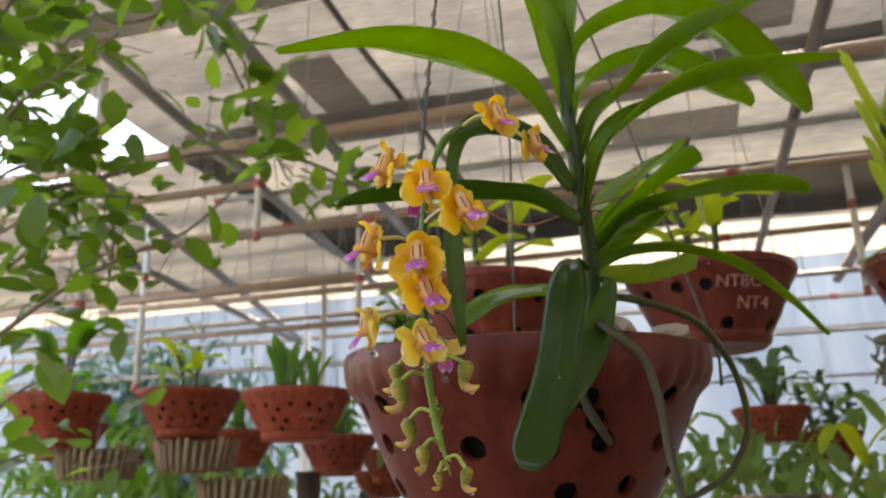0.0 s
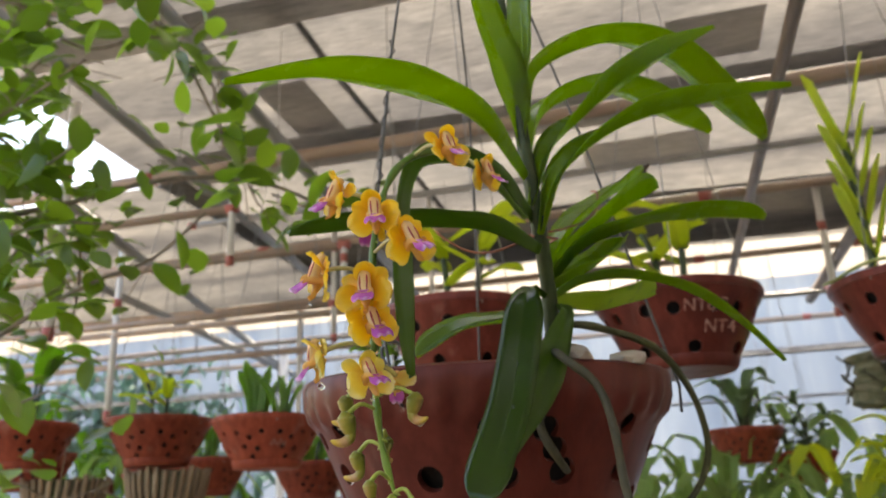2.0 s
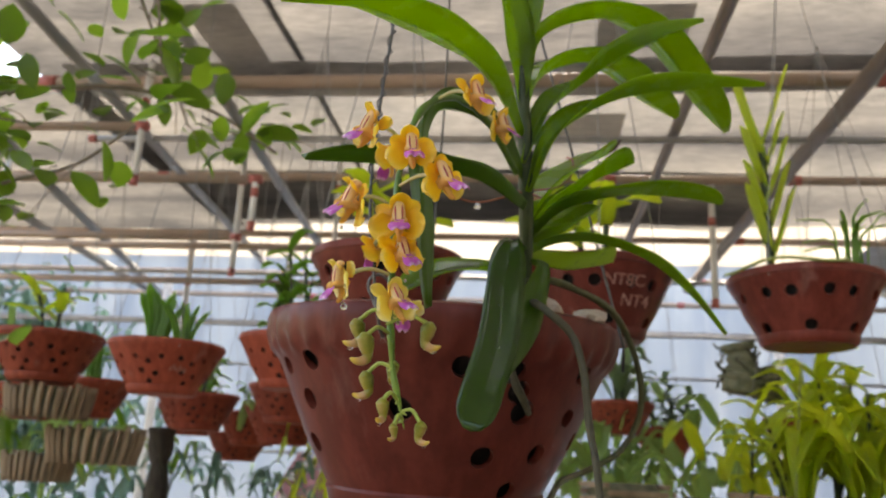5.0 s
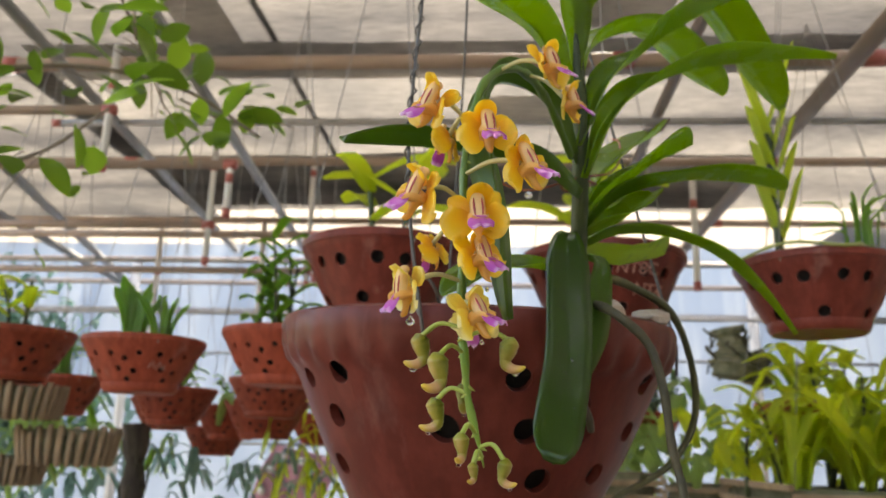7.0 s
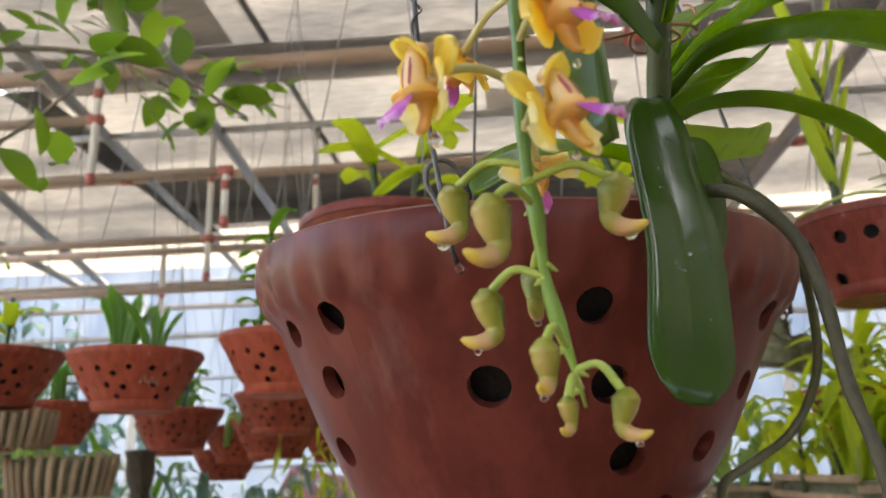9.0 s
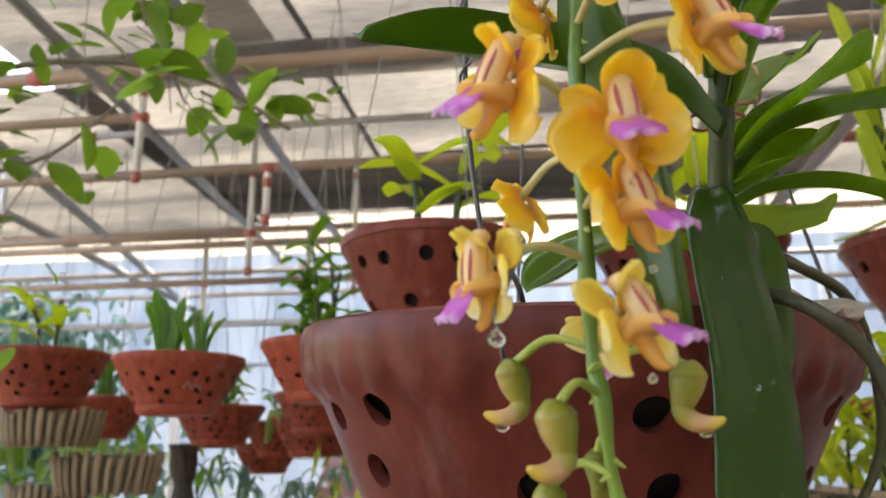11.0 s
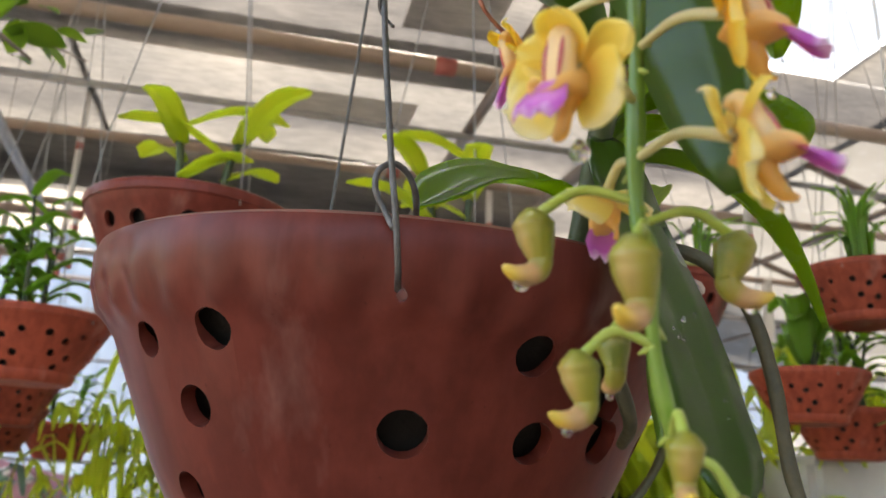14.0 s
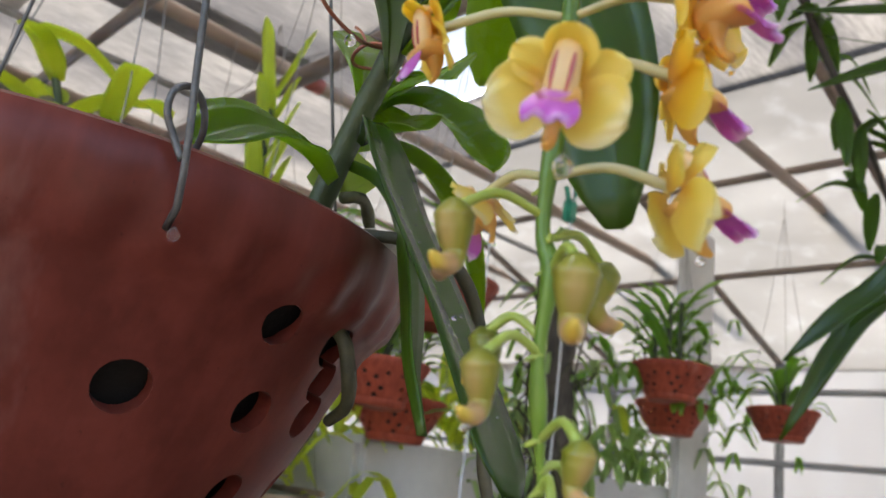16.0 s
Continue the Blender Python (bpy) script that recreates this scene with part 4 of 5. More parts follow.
def flower(parent, tip, facing, s=1.0, pitch=0.0, roll=0.0, pale=False, seed=0):
    """One nodding flower: hood, two petals, two broad lower sepals, striped column, trough with a fringed lip, and a spur.
    tip is where the lip ends, facing the way it points."""
    rng = random.Random(seed)
    f = Vector(facing).normalized()
    yaw = math.degrees(math.atan2(f.y, f.x)) + 90
    fl = new("flower")
    fl.parent = parent
    fl.empty_display_size = 0.005
    turn = pose(0, 0, 0, pitch, roll, yaw) @ Matrix.Scale(s, 4)
    at = Vector(tip) - turn @ LIP_END
    fl.matrix_basis = Matrix.Translation(parent.matrix_basis.inverted() @ at) @ turn
    mt = PETAL_PALE if pale else PETAL
    # angle round the middle, length, width, cup, forward lean
    tp = [(0, 0.0094, 0.0090, 0.66, 16), (62, 0.0100, 0.0070, 0.24, 0), (-62, 0.0100, 0.0070, 0.24, 0), (99, 0.0116, 0.0122, 0.30, 10), (-99, 0.0116, 0.0122, 0.30, 10)]
    for ang, ln, w, cup, lean in tp:
        m = pose(0, 0.0006 if ang else 0.0, 0.0004 if abs(ang) < 90 else -0.0026, 0, ang + rng.uniform(-10, 10), 0) @ pose(0, 0, 0, lean + rng.uniform(-11, 11), 0, rng.uniform(-12, 12)) @ Matrix.Translation((0, 0, 0.0006))
        part("petal", petal(bmesh.new(), m, ln * rng.uniform(0.93, 1.07), w * rng.uniform(0.92, 1.06), cup * rng.uniform(0.7, 1.25)), mt, fl)
    # the tall pale column, flattened, with its two red stripes
    bm = bmesh.new()
    tube(bm, [(0, -0.0002, 0.0050), (0, -0.0014, 0.0060), (0, -0.0026, 0.0048), (0, -0.0034, 0.0022), (0, -0.0040, -0.0006), (0, -0.0042, -0.0034)], lambda q: 0.0010 + 0.0010 * min(1, q / 0.3) ** 0.7 + 0.0004 * q, 20, 14)
    for v in bm.verts:
        v.co.x *= 1.20
    part("column", bm, COLUMN, fl)
    for sx in (-1, 1):
        bm = bmesh.new()
        tube(bm, [(sx * 0.0011, -0.0040, 0.0052), (sx * 0.0014, -0.0051, 0.0026), (sx * 0.0014, -0.0059, -0.0002), (sx * 0.0012, -0.0063, -0.0026)], lambda q: 0.00036 * math.sin(math.pi * (0.1 + 0.8 * q)) + 0.00008, 12, 6)
        part("stripe", bm, STRIPE, fl)
    # the trough of the lip: an amber channel with upright walls
    rows = []
    for i in range(9):
        q = i / 8
        w = 0.0022 + 0.0014 * math.sin(math.pi * min(1, 0.15 + 0.75 * q))
        hi = 0.0042 * math.sin(math.pi * (0.12 + 0.80 * q)) ** 0.7
        rows.append([Vector((w * math.sin(1.9 * c), -0.0008 - 0.0084 * q + 0.0006 * abs(c), -0.0048 + 0.0008 * q + hi * (1 - math.cos(1.9 * c)) * 0.56 + 0.0003 * math.sin(5 * q + seed + 3 * c))) for c in [k / 5 - 1 for k in range(11)]])
    part("trough", sheet_from(bmesh.new(), rows, Vector((0, 0, -0.0006))), TROUGH, fl, "amber trough below the column")
    # lip: a fan with a notched, fringed front
    rows = []
    for i in range(12):
        q = i / 11
        w = 0.0024 + 0.0022 * math.sin(math.pi * min(1, q / 0.75) * 0.5) - 0.0012 * max(0, (q - 0.6) / 0.4) ** 1.5
        row = []
        for j in range(13):
            c = j / 6 - 1
            rag = (0.0007 * noise.noise(Vector((c * 7, seed * 1.7, 0))) + 0.0006 * (j % 2)) if i == 11 else 0
            notch = 0.0016 * q * q * math.exp(-(c / 0.28) ** 2)
            row.append(Vector((c * w, -0.0058 - 0.0074 * q - rag + notch + 0.0016 * c * c * q, -0.0018 - 0.0058 * q - 0.0006 * math.sin(math.pi * min(1, 0.2 + 0.6 * q)) * c * c + 0.0004 * math.sin(6 * c + 4 * q + seed) * q)))
        rows.append(row)
    part("lip", sheet_from(bmesh.new(), rows, Vector((0, 0, -0.0006))), LIP, fl, "magenta fringed lip")
    bm = bmesh.new()
    tube(bm, [(0, -0.0006, -0.0012), (0, -0.0022, -0.0042), (0, -0.0030, -0.0074), (0, -0.0040, -0.0098), (0, -0.0056, -0.0110)], lambda q: 0.0025 + 0.0005 * math.sin(math.pi * min(1, 0.3 + q)) - 0.0019 * q + 0.0003 * math.sin(9 * q + seed), 20, 12)
    part("spur", bm, SPUR, fl)
    back = at + turn.to_3x3() @ Vector((0, 0.0004, 0.0010))
    inv = parent.matrix_basis.inverted()
    a, b = inv @ nearest_node(back), inv @ back
    mid = a.lerp(b, 0.5) + Vector((0, 0, 0.0026))
    part("pedicel", tube(bmesh.new(), [a, mid, b], lambda q: 0.00078 + 0.0003 * q, 12, 8), PEDICEL, parent)
    return fl


def nearest_node(p, lift=0.002):
    p = Vector(p)
    return min(axis, key=lambda a: (a - p - Vector((0, 0, lift))).length)


# lip end, facing, size, pitch, roll, pale
flowers = [((-0.1174, 0.2845, 1.6618), (-0.82, -0.57, 0), 1.00, 16, 8, True), ((-0.0758, 0.2755, 1.6573), (0.76, -0.65, 0), 1.00, -12, -10, True),
           ((-0.0752, 0.2763, 1.6752), (0.66, -0.75, 0), 1.04, 0, -12, False), ((-0.1100, 0.3300, 1.6838), (-0.93, 0.37, 0), 0.85, 30, 10, False),
           ((-0.0880, 0.3290, 1.6535), (-0.15, 0.98, 0), 0.80, 46, 0, True), ((-0.0823, 0.2680, 1.6880), (0.16, -0.98, 0), 1.08, 0, -4, False),
           ((-0.1149, 0.2745, 1.6965), (-0.78, -0.62, 0), 1.10, 2, 24, False), ((-0.0580, 0.2797, 1.7097), (0.76, -0.65, 0), 1.08, -4, -18, False),
           ((-0.0779, 0.2719, 1.7205), (0.28, -0.96, 0), 1.06, 0, -4, False), ((-0.1112, 0.2844, 1.7343), (-0.68, -0.73, 0), 1.08, 2, 24, False),
           ((-0.0479, 0.3068, 1.7605), (0.80, -0.60, 0), 1.06, 0, -12, False), ((-0.0361, 0.3414, 1.7592), (0.93, -0.37, 0), 1.02, 0, -8, False),
           ((-0.1060, 0.3300, 1.7300), (-0.85, 0.50, 0), 0.95, 20, 8, False)]
for k, row in enumerate(flowers):
    flower(spray, *row[:2], 0.93 * row[2], *row[3:], k)


def bud(parent, at, facing, node, s=1.0):
    """A closed bud with a hooked spur below."""
    f = Vector(facing).normalized()
    yaw = math.degrees(math.atan2(f.y, f.x)) + 90
    b = new("bud")
    b.parent = parent
    b.matrix_basis = Matrix.Translation(parent.matrix_basis.inverted() @ Vector(at)) @ pose(0, 0, 0, 0, 0, yaw) @ Matrix.Scale(s, 4)
    bm = bmesh.new()
    tube(bm, [(0, -0.0004, 0.0052), (0, -0.0006, 0.0045), (0, -0.0005, 0.0022), (0, 0.0002, -0.0006), (0, 0.0009, -0.0034), (0, 0.0006, -0.0052)],
         lambda q: 0.0005 + 0.0033 * min(1, q / 0.26) ** 0.5 * (1 - 0.66 * max(0.0, (q - 0.34) / 0.66) ** 1.1) - 0.00028 * math.exp(-((q - 0.36) / 0.07) ** 2), 28, 18, wobble=0.09)
    part("bud_body", bm, BUD, b)
    bm = bmesh.new()
    tube(bm, [(0, 0.0011, -0.0034), (0, 0.0006, -0.0052), (0, -0.0014, -0.0066), (0, -0.0042, -0.0068), (0, -0.0068, -0.0060)], lambda q: 0.00185 * (1 - q) ** 0.6 + 0.0003 * math.sin(math.pi * q) + 0.00035, 18, 12, wobble=0.06)
    part("bud_spur", bm, BUD, b, "pinkish hooked spur with a yellow tip")
    bm = bmesh.new()
    inv = parent.matrix_basis.inverted()
    a, c = inv @ Vector(node), inv @ Vector(at) + Vector((0, 0, 0.0044 * s))
    mid = a.lerp(c, 0.55) + Vector((0, 0, 0.0032))
    tube(bm, [a, mid, c], lambda q: 0.00076 + 0.0002 * q, 12, 8)
    part("pedicel", bm, BUD_STALK, parent, "green bud stalk")
    return b


buds = [((-0.1051, 0.3120, 1.6495), (-0.9, -0.25, 0), (-0.0902, 0.3061, 1.6560), 0.98), ((-0.0970, 0.2930, 1.6400), (-0.75, -0.6, 0), (-0.0889, 0.3045, 1.6465), 1.05),
        ((-0.0735, 0.3055, 1.6478), (0.95, -0.25, 0), (-0.0895, 0.3050, 1.6520), 0.98), ((-0.0987, 0.3085, 1.6265), (-0.95, -0.25, 0), (-0.0876, 0.3060, 1.6325), 0.92),
        ((-0.0895, 0.3165, 1.6330), (0.1, 0.9, 0), (-0.0876, 0.3060, 1.6350), 0.85), ((-0.0889, 0.2960, 1.6150), (-0.3, -0.9, 0), (-0.0845, 0.3070, 1.6190), 0.78),
        ((-0.0746, 0.3065, 1.6070), (0.7, -0.3, 0), (-0.0832, 0.3075, 1.6145), 0.75), ((-0.0850, 0.3030, 1.6065), (-0.3, -0.5, 0), (-0.0822, 0.3078, 1.6110), 0.55)]
for at, facing, node, s in buds:
    bud(spray, at, facing, node, 0.96 * s)
for at, s in (((-0.1070, 0.2895, 1.6555), 0.0016), ((-0.1078, 0.3112, 1.6416), 0.0014), ((-0.0708, 0.3048, 1.6402), 0.0014), ((-0.1108, 0.4030, 1.6590), 0.0016)):
    d = thing("water_drop", at, "clear water drop hanging from a petal or bud", "water drop", "water drops")
    part("bead", drop(bmesh.new(), (0, 0, 0), s), WATER, d)
# small scales where the flower and bud stalks leave the main stalk
for p in [nearest_node(Vector(f[0]) - Vector(f[1]) * 0.014) for f in flowers] + [Vector(b[2]) for b in buds]:
    d = Vector((math.sin(p.z * 900), math.cos(p.z * 900), -0.5)) * 0.0026
    part("bract", tube(bmesh.new(), local(spray, [p, p + d * 0.6, p + d]), lambda q: 0.0011 * (1 - 0.8 * q), 5, 6), BUD_STALK, spray)
# beads of water left on leaves and buds
rng = random.Random(31)
for at, facing, node, size in buds[3:7]:
    tip = Vector(at) + Vector(facing).normalized() * 0.0030 * size + Vector((0, 0, -0.0084 * size))
    d = thing("water_drop", tip, "clear water drop hanging from a bud", "water drop", "water drops")
    part("bead", drop(bmesh.new(), (0, 0, 0), 0.0008), WATER, d)
line = spline(blades[14][0], 60)
for _ in range(16):
    i, c = rng.randrange(14, 54), rng.uniform(-0.55, 0.55)
    along = (line[i + 1] - line[i - 1]).normalized()
    side = along.cross(Vector((0.14, -0.9, 0.42))).normalized()
    face = side.cross(along)
    d = thing("water_drop", line[i] + side * c * 0.0105 + face * (0.0004 + 0.0011 * abs(c)), "small bead of water on the broad dark leaf", "water drop", "water drops")
    part("bead", drop(bmesh.new(), (0, 0, 0), rng.uniform(0.0004, 0.0008)), WATER, d)
for k in (1, 2, 5, 6):
    f = Vector(flowers[k][1]).normalized()
    low = Vector(flowers[k][0]) - f * 0.0085 + Vector((0, 0, -0.0098))
    d = thing("water_drop", low, "small water drop on the spur of a flower", "water drop", "water drops")
    part("bead", drop(bmesh.new(), (0, 0, 0), 0.0008), WATER, d)

# ---- hanging pots behind ----
bowl_holes = []
for g in range(7):
    a0 = g * 360 / 7
    bowl_holes += [(a0, -0.034, 0.0052), (a0 + 15, -0.042, 0.0052), (a0 + 30, -0.033, 0.0048), (a0 + 6, -0.058, 0.0052), (a0 + 24, -0.062, 0.0052), (a0 + 15, -0.076, 0.005)]
bowl = pot_mesh(0.106, 0.094, 0.062, 0.02, 0.007, bowl_holes, 70, 0.0005)
smooth_by_angle(bowl)
bowl_me = bowl.data
bpy.data.objects.remove(bowl)
bowl_me.materials.clear()
bowl_me.materials.append(CLAY_DULL)
wide_holes = [(a + 8, z * 1.05, 0.0082) for k, (a, z, r) in enumerate(bowl_holes) if k % 6 in (0, 2, 5)]
wide = pot_mesh(0.106, 0.100, 0.064, 0.021, 0.007, wide_holes, 70, 0.0005)
smooth_by_angle(wide)
wide_me = wide.data
bpy.data.objects.remove(wide)
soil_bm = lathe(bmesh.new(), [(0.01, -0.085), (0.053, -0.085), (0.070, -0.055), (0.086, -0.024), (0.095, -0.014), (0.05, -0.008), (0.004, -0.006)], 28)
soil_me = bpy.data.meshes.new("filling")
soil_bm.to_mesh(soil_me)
soil_me.materials.append(HOLE_SHADE)


def hanging_pot(at, turn=0, s=1.0, me=None, label="", wires=True, top=2.64, lean=(0, 0)):
    p = thing("hanging_pot", at, label or "terracotta bowl pot with drainage holes, hanging on wires", "flower pot", "hanging pots", turn=(lean[0], lean[1], turn))
    b = new("pot_body", me or bowl_me)
    b.parent = p
    b.scale = (s, s, s)
    f = new("filling", soil_me)
    f.parent = p
    f.scale = (s, s, s)
    if wires:
        apex = Vector((0, 0, min(0.62, max(0.2, top - at[2] - 0.05))))
        for k in range(3):
            a = k * 2.094 + 0.5
            bm = tube(bmesh.new(), [(0.104 * s * math.cos(a), 0.104 * s * math.sin(a), -0.016), (0.103 * s * math.cos(a), 0.103 * s * math.sin(a), 0.03), apex * 0.6 + Vector((0.04 * math.cos(a), 0.04 * math.sin(a), 0)), apex], 0.0009, 8, 5)
            part("wire", bm, WIRE_FAR, p)
        bm = tube(bmesh.new(), [apex, apex + Vector((0, 0, 0.03)), Vector((0, 0, max(apex.z + 0.05, top - at[2])))], 0.0011, 5, 5)
        part("hook", bm, WIRE_FAR, p)
    return p


def plant(at, style, seed, size=1.0, label="", mat=None, name="orchid_plant"):
    """A potted orchid of one of a few habits."""
    rng = random.Random(seed)
    p = thing(name, at, label or "green orchid growing in a hanging pot", "orchid", "potted orchids", turn=(0, 0, 0 if style in ("upright", "tall") else rng.uniform(0, 360)))
    mat = mat or LEAF_BG

    def blade(points, width, normals, fold, thick, n, shape=None):
        part("leaf", strap(bmesh.new(), points, width, normals, fold, thick, n, shape), mat, p)

    def cane(points, radius, n, sides):
        part("stem", tube(bmesh.new(), points, radius, n, sides), STEM, p)

    if style == "fan":
        for k in range(3):
            bx, by = rng.uniform(-0.03, 0.03) * size, rng.uniform(-0.03, 0.03) * size
            hgt = rng.uniform(0.07, 0.13) * size
            cane([Vector((bx, by, -0.02)), Vector((bx * 1.1, by * 1.1, hgt * 0.5)), Vector((bx * 1.3, by * 1.2, hgt))], 0.005 * size, 6, 7)
            a = rng.uniform(0, 6.28)
            for j in range(8):
                d = a + (j % 2) * math.pi + rng.uniform(-0.25, 0.25)
                z0 = hgt * (j / 8)
                ln = size * rng.uniform(0.07, 0.11)
                ux, uy = math.cos(d), math.sin(d)
                blade([(bx, by, z0), (bx + ux * ln * 0.35, by + uy * ln * 0.35, z0 + ln * 0.5), (bx + ux * ln * 0.75, by + uy * ln * 0.75, z0 + ln * 0.75)], 0.018 * size, [(-ux * 0.5, -uy * 0.5, 1)], 0.4, 0.001, 8)
    elif style == "cane":
        for k in range(6):
            bx, by = rng.uniform(-0.05, 0.05) * size, rng.uniform(-0.05, 0.05) * size
            hgt, lean = size * rng.uniform(0.09, 0.2), rng.uniform(-0.05, 0.05)
            lx = rng.uniform(-0.06, 0.06) * size
            pts = [Vector((bx, by, -0.02)), Vector((bx + lx * 0.4, by + lean * 0.4, hgt * 0.55)), Vector((bx + lx, by + lean, hgt))]
            cane(pts, lambda q: (0.005 - 0.003 * q) * size, 8, 7)
            line = spline(pts, 9)
            for j in range(2, 9):
                d = (j % 2) * math.pi + k + rng.uniform(-0.5, 0.5)
                ln = size * rng.uniform(0.05, 0.085)
                ux, uy = math.cos(d), math.sin(d)
                q = line[j]
                blade([q, q + Vector((ux * ln * 0.5, uy * ln * 0.5, ln * 0.35)), q + Vector((ux * ln, uy * ln, ln * 0.25))], 0.022 * size, [(0, 0, 1)], 0.3, 0.001, 7)
    elif style == "grass":
        for k in range(26 if size > 0.85 else 11):
            d = rng.uniform(0, 6.28)
            ln = size * rng.uniform(0.09, 0.2)
            ux, uy = math.cos(d), math.sin(d)
            o = rng.uniform(0.1, 0.9)
            blade([(0.02 * ux, 0.02 * uy, -0.01), (ux * ln * 0.3 * o, uy * ln * 0.3 * o, ln * 0.6), (ux * ln * o, uy * ln * o, ln * (1.0 - 0.5 * o))], 0.008 * size, [(-ux, -uy, 0.6)], 0.4, 0.001, 8)
    elif style == "broad":
        for k in range(11):
            d = rng.uniform(0, 6.28)
            ln = size * rng.uniform(0.09, 0.16)
            ux, uy = math.cos(d), math.sin(d)
            z0 = size * rng.uniform(-0.01, 0.10)
            cane([Vector((0.01 * ux, 0.01 * uy, -0.02)), Vector((0.015 * ux, 0.015 * uy, z0 * 0.6)), Vector((0.02 * ux, 0.02 * uy, z0))], 0.003 * size, 4, 6)
            blade([(0.02 * ux, 0.02 * uy, z0), (ux * ln * 0.45, uy * ln * 0.45, z0 + ln * 0.45), (ux * ln * 0.85, uy * ln * 0.85, z0 + ln * 0.35)], 0.042 * size, [(-ux * 0.3, -uy * 0.3, 1)], 0.25, 0.001, 10,
                  shape=lambda q: max(0.05, math.sin(math.pi * min(1, 0.06 + 0.9 * q)) ** 0.8))
    elif style == "sparse":
        for k in range(2):
            bx = (-0.012, 0.018)[k] * size
            pts = [Vector((bx, 0, -0.02)), Vector((bx * 1.4, 0, 0.05 * size)), Vector((bx * 2.2, 0.01, 0.10 * size))]
            cane(pts, 0.0035 * size, 8, 7)
            for j in range(4):
                d = j * 2.3 + k
                q = spline(pts, 8)[3 + j]
                ln = size * rng.uniform(0.06, 0.1)
                ux, uy = math.cos(d), math.sin(d)
                blade([q, q + Vector((ux * ln * 0.5, uy * ln * 0.5, ln * 0.30)), q + Vector((ux * ln, uy * ln, ln * 0.32))], 0.024 * size, [(0, 0, 1)], 0.25, 0.001, 8)
    if style == "tall":
        for k, (bx, hgt) in enumerate(((-0.006, 0.21),)):
            pts = [Vector((bx, 0, -0.03)), Vector((bx * 1.3, 0, hgt * 0.5)), Vector((bx * 1.6, 0, hgt))]
            cane(pts, 0.006 * size, 12, 8)
            line = spline(pts, 11)
            for j in range(2, 11):
                d = (j % 2) * math.pi + rng.uniform(-0.35, 0.35)
                ln = size * rng.uniform(0.10, 0.15)
                ux, uy = math.cos(d), math.sin(d)
                q = line[j]
                blade([q, q + Vector((ux * ln * 0.16, uy * ln * 0.16, ln * 0.45)), q + Vector((ux * ln * 0.30, uy * ln * 0.30, ln * 0.92))], 0.024 * size, [(-ux, -uy, 0.4)], 0.35, 0.001, 9)
    elif style == "upright":
        for k, (bx, n, h, w) in enumerate(((-0.022, 7, 0.115, 0.021), (0.034, 6, 0.085, 0.014))):
            for j in range(n):
                s = (j - (n - 1) / 2) / n
                ln = h * size * rng.uniform(0.75, 1.1)
                y = rng.uniform(-0.012, 0.012)
                blade([(bx + 0.012 * s, y, -0.015), (bx + 0.05 * s, y * 1.4, ln * 0.55), (bx + 0.11 * s, y * 2, ln)], w, [(-s, -0.8, 0.2)], 0.35, 0.001, 8)
    elif style == "arch":
        for k in range(12):
            d, o = rng.uniform(0, 6.28), rng.uniform(0.65, 1.15)
            ln = size * rng.uniform(0.10, 0.19)
            ux, uy = math.cos(d) * o, math.sin(d) * o
            bx, by = rng.uniform(-0.03, 0.03), rng.uniform(-0.03, 0.03)
            blade([(bx, by, -0.02), (bx + ux * ln * 0.25, by + uy * ln * 0.25, ln * 0.62), (bx + ux * ln * 0.6, by + uy * ln * 0.6, ln * 0.80), (bx + ux * ln, by + uy * ln, ln * (0.75 - 0.45 * o))], 0.029 * size, [(-ux, -uy, 0.5), (0, 0, 1)], 0.3, 0.001, 12,
                  shape=lambda q: max(0.06, math.sin(math.pi * min(1, 0.01 + 0.95 * q)) ** 0.9))
    return p


def potted(at, style, seed, s=1.0, size=1.0, me=None, mat=None, label="", turn=None, lean=(0, 0), plabel=""):
    hanging_pot(at, turn if turn is not None else seed * 47 % 360, s, me, plabel, lean=lean)
    if style:
        plant((at[0], at[1], at[2] - 0.008), style, seed, size, label, mat)


potted((-0.704, 1.396, 1.790), "upright", 11, 1.0, 1.0, label="fan-leaved bright green orchid in a hanging pot")
potted((-0.985, 1.46, 1.812), "sparse", 12, 1.02, 1.0, mat=LEAF_LIME)
potted((-1.28, 1.42, 1.815), "broad", 13, 1.0, 1.1, mat=LEAF_BG)
potted((-0.450, 1.38, 1.806), "cane", 14, 1.0, 0.85)
potted((-0.2276, 1.022, 1.868), "sparse", 15, 1.0, 1.25, wide_me, LEAF_LIME, "young lime-green leafy orchid in a hanging pot", 30)
potted((0.055, 1.040, 1.862), "sparse", 16, 1.0, 1.25, wide_me, LEAF_LIME, "thin-stemmed pale green orchid in a chalk-marked pot", 0)
potted((0.368, 1.165, 1.886), "", 17, 1.03, 1.05, wide_me, LEAF_LIME, "tall leafy pale green orchid in a hanging pot")
plant((0.325, 1.15, 1.878), "tall", 17, 1.0, "tall leafy pale green orchid in a hanging pot", LEAF_LIME)
plant((0.43, 1.15, 1.885), "grass", 18, 0.8, "narrow-leaved small orchid in a hanging pot", LEAF_BG)
potted((-1.15, 1.93, 1.765), "grass", 19, 1.0, 0.9)
potted((-0.895, 2.02, 1.748), "broad", 20, 1.0, 0.7)
potted((-1.08, 2.42, 1.745), "cane", 21, 1.0, 0.7)
potted((-0.92, 2.42, 1.665), "", 22, 0.9)
potted((-0.83, 2.28, 1.72), "cane", 23, 1.0, 0.6)
potted((-0.66, 2.03, 1.722), "grass", 24, 1.0, 0.6)
potted((-0.60, 1.86, 1.764), "", 25, 0.95)
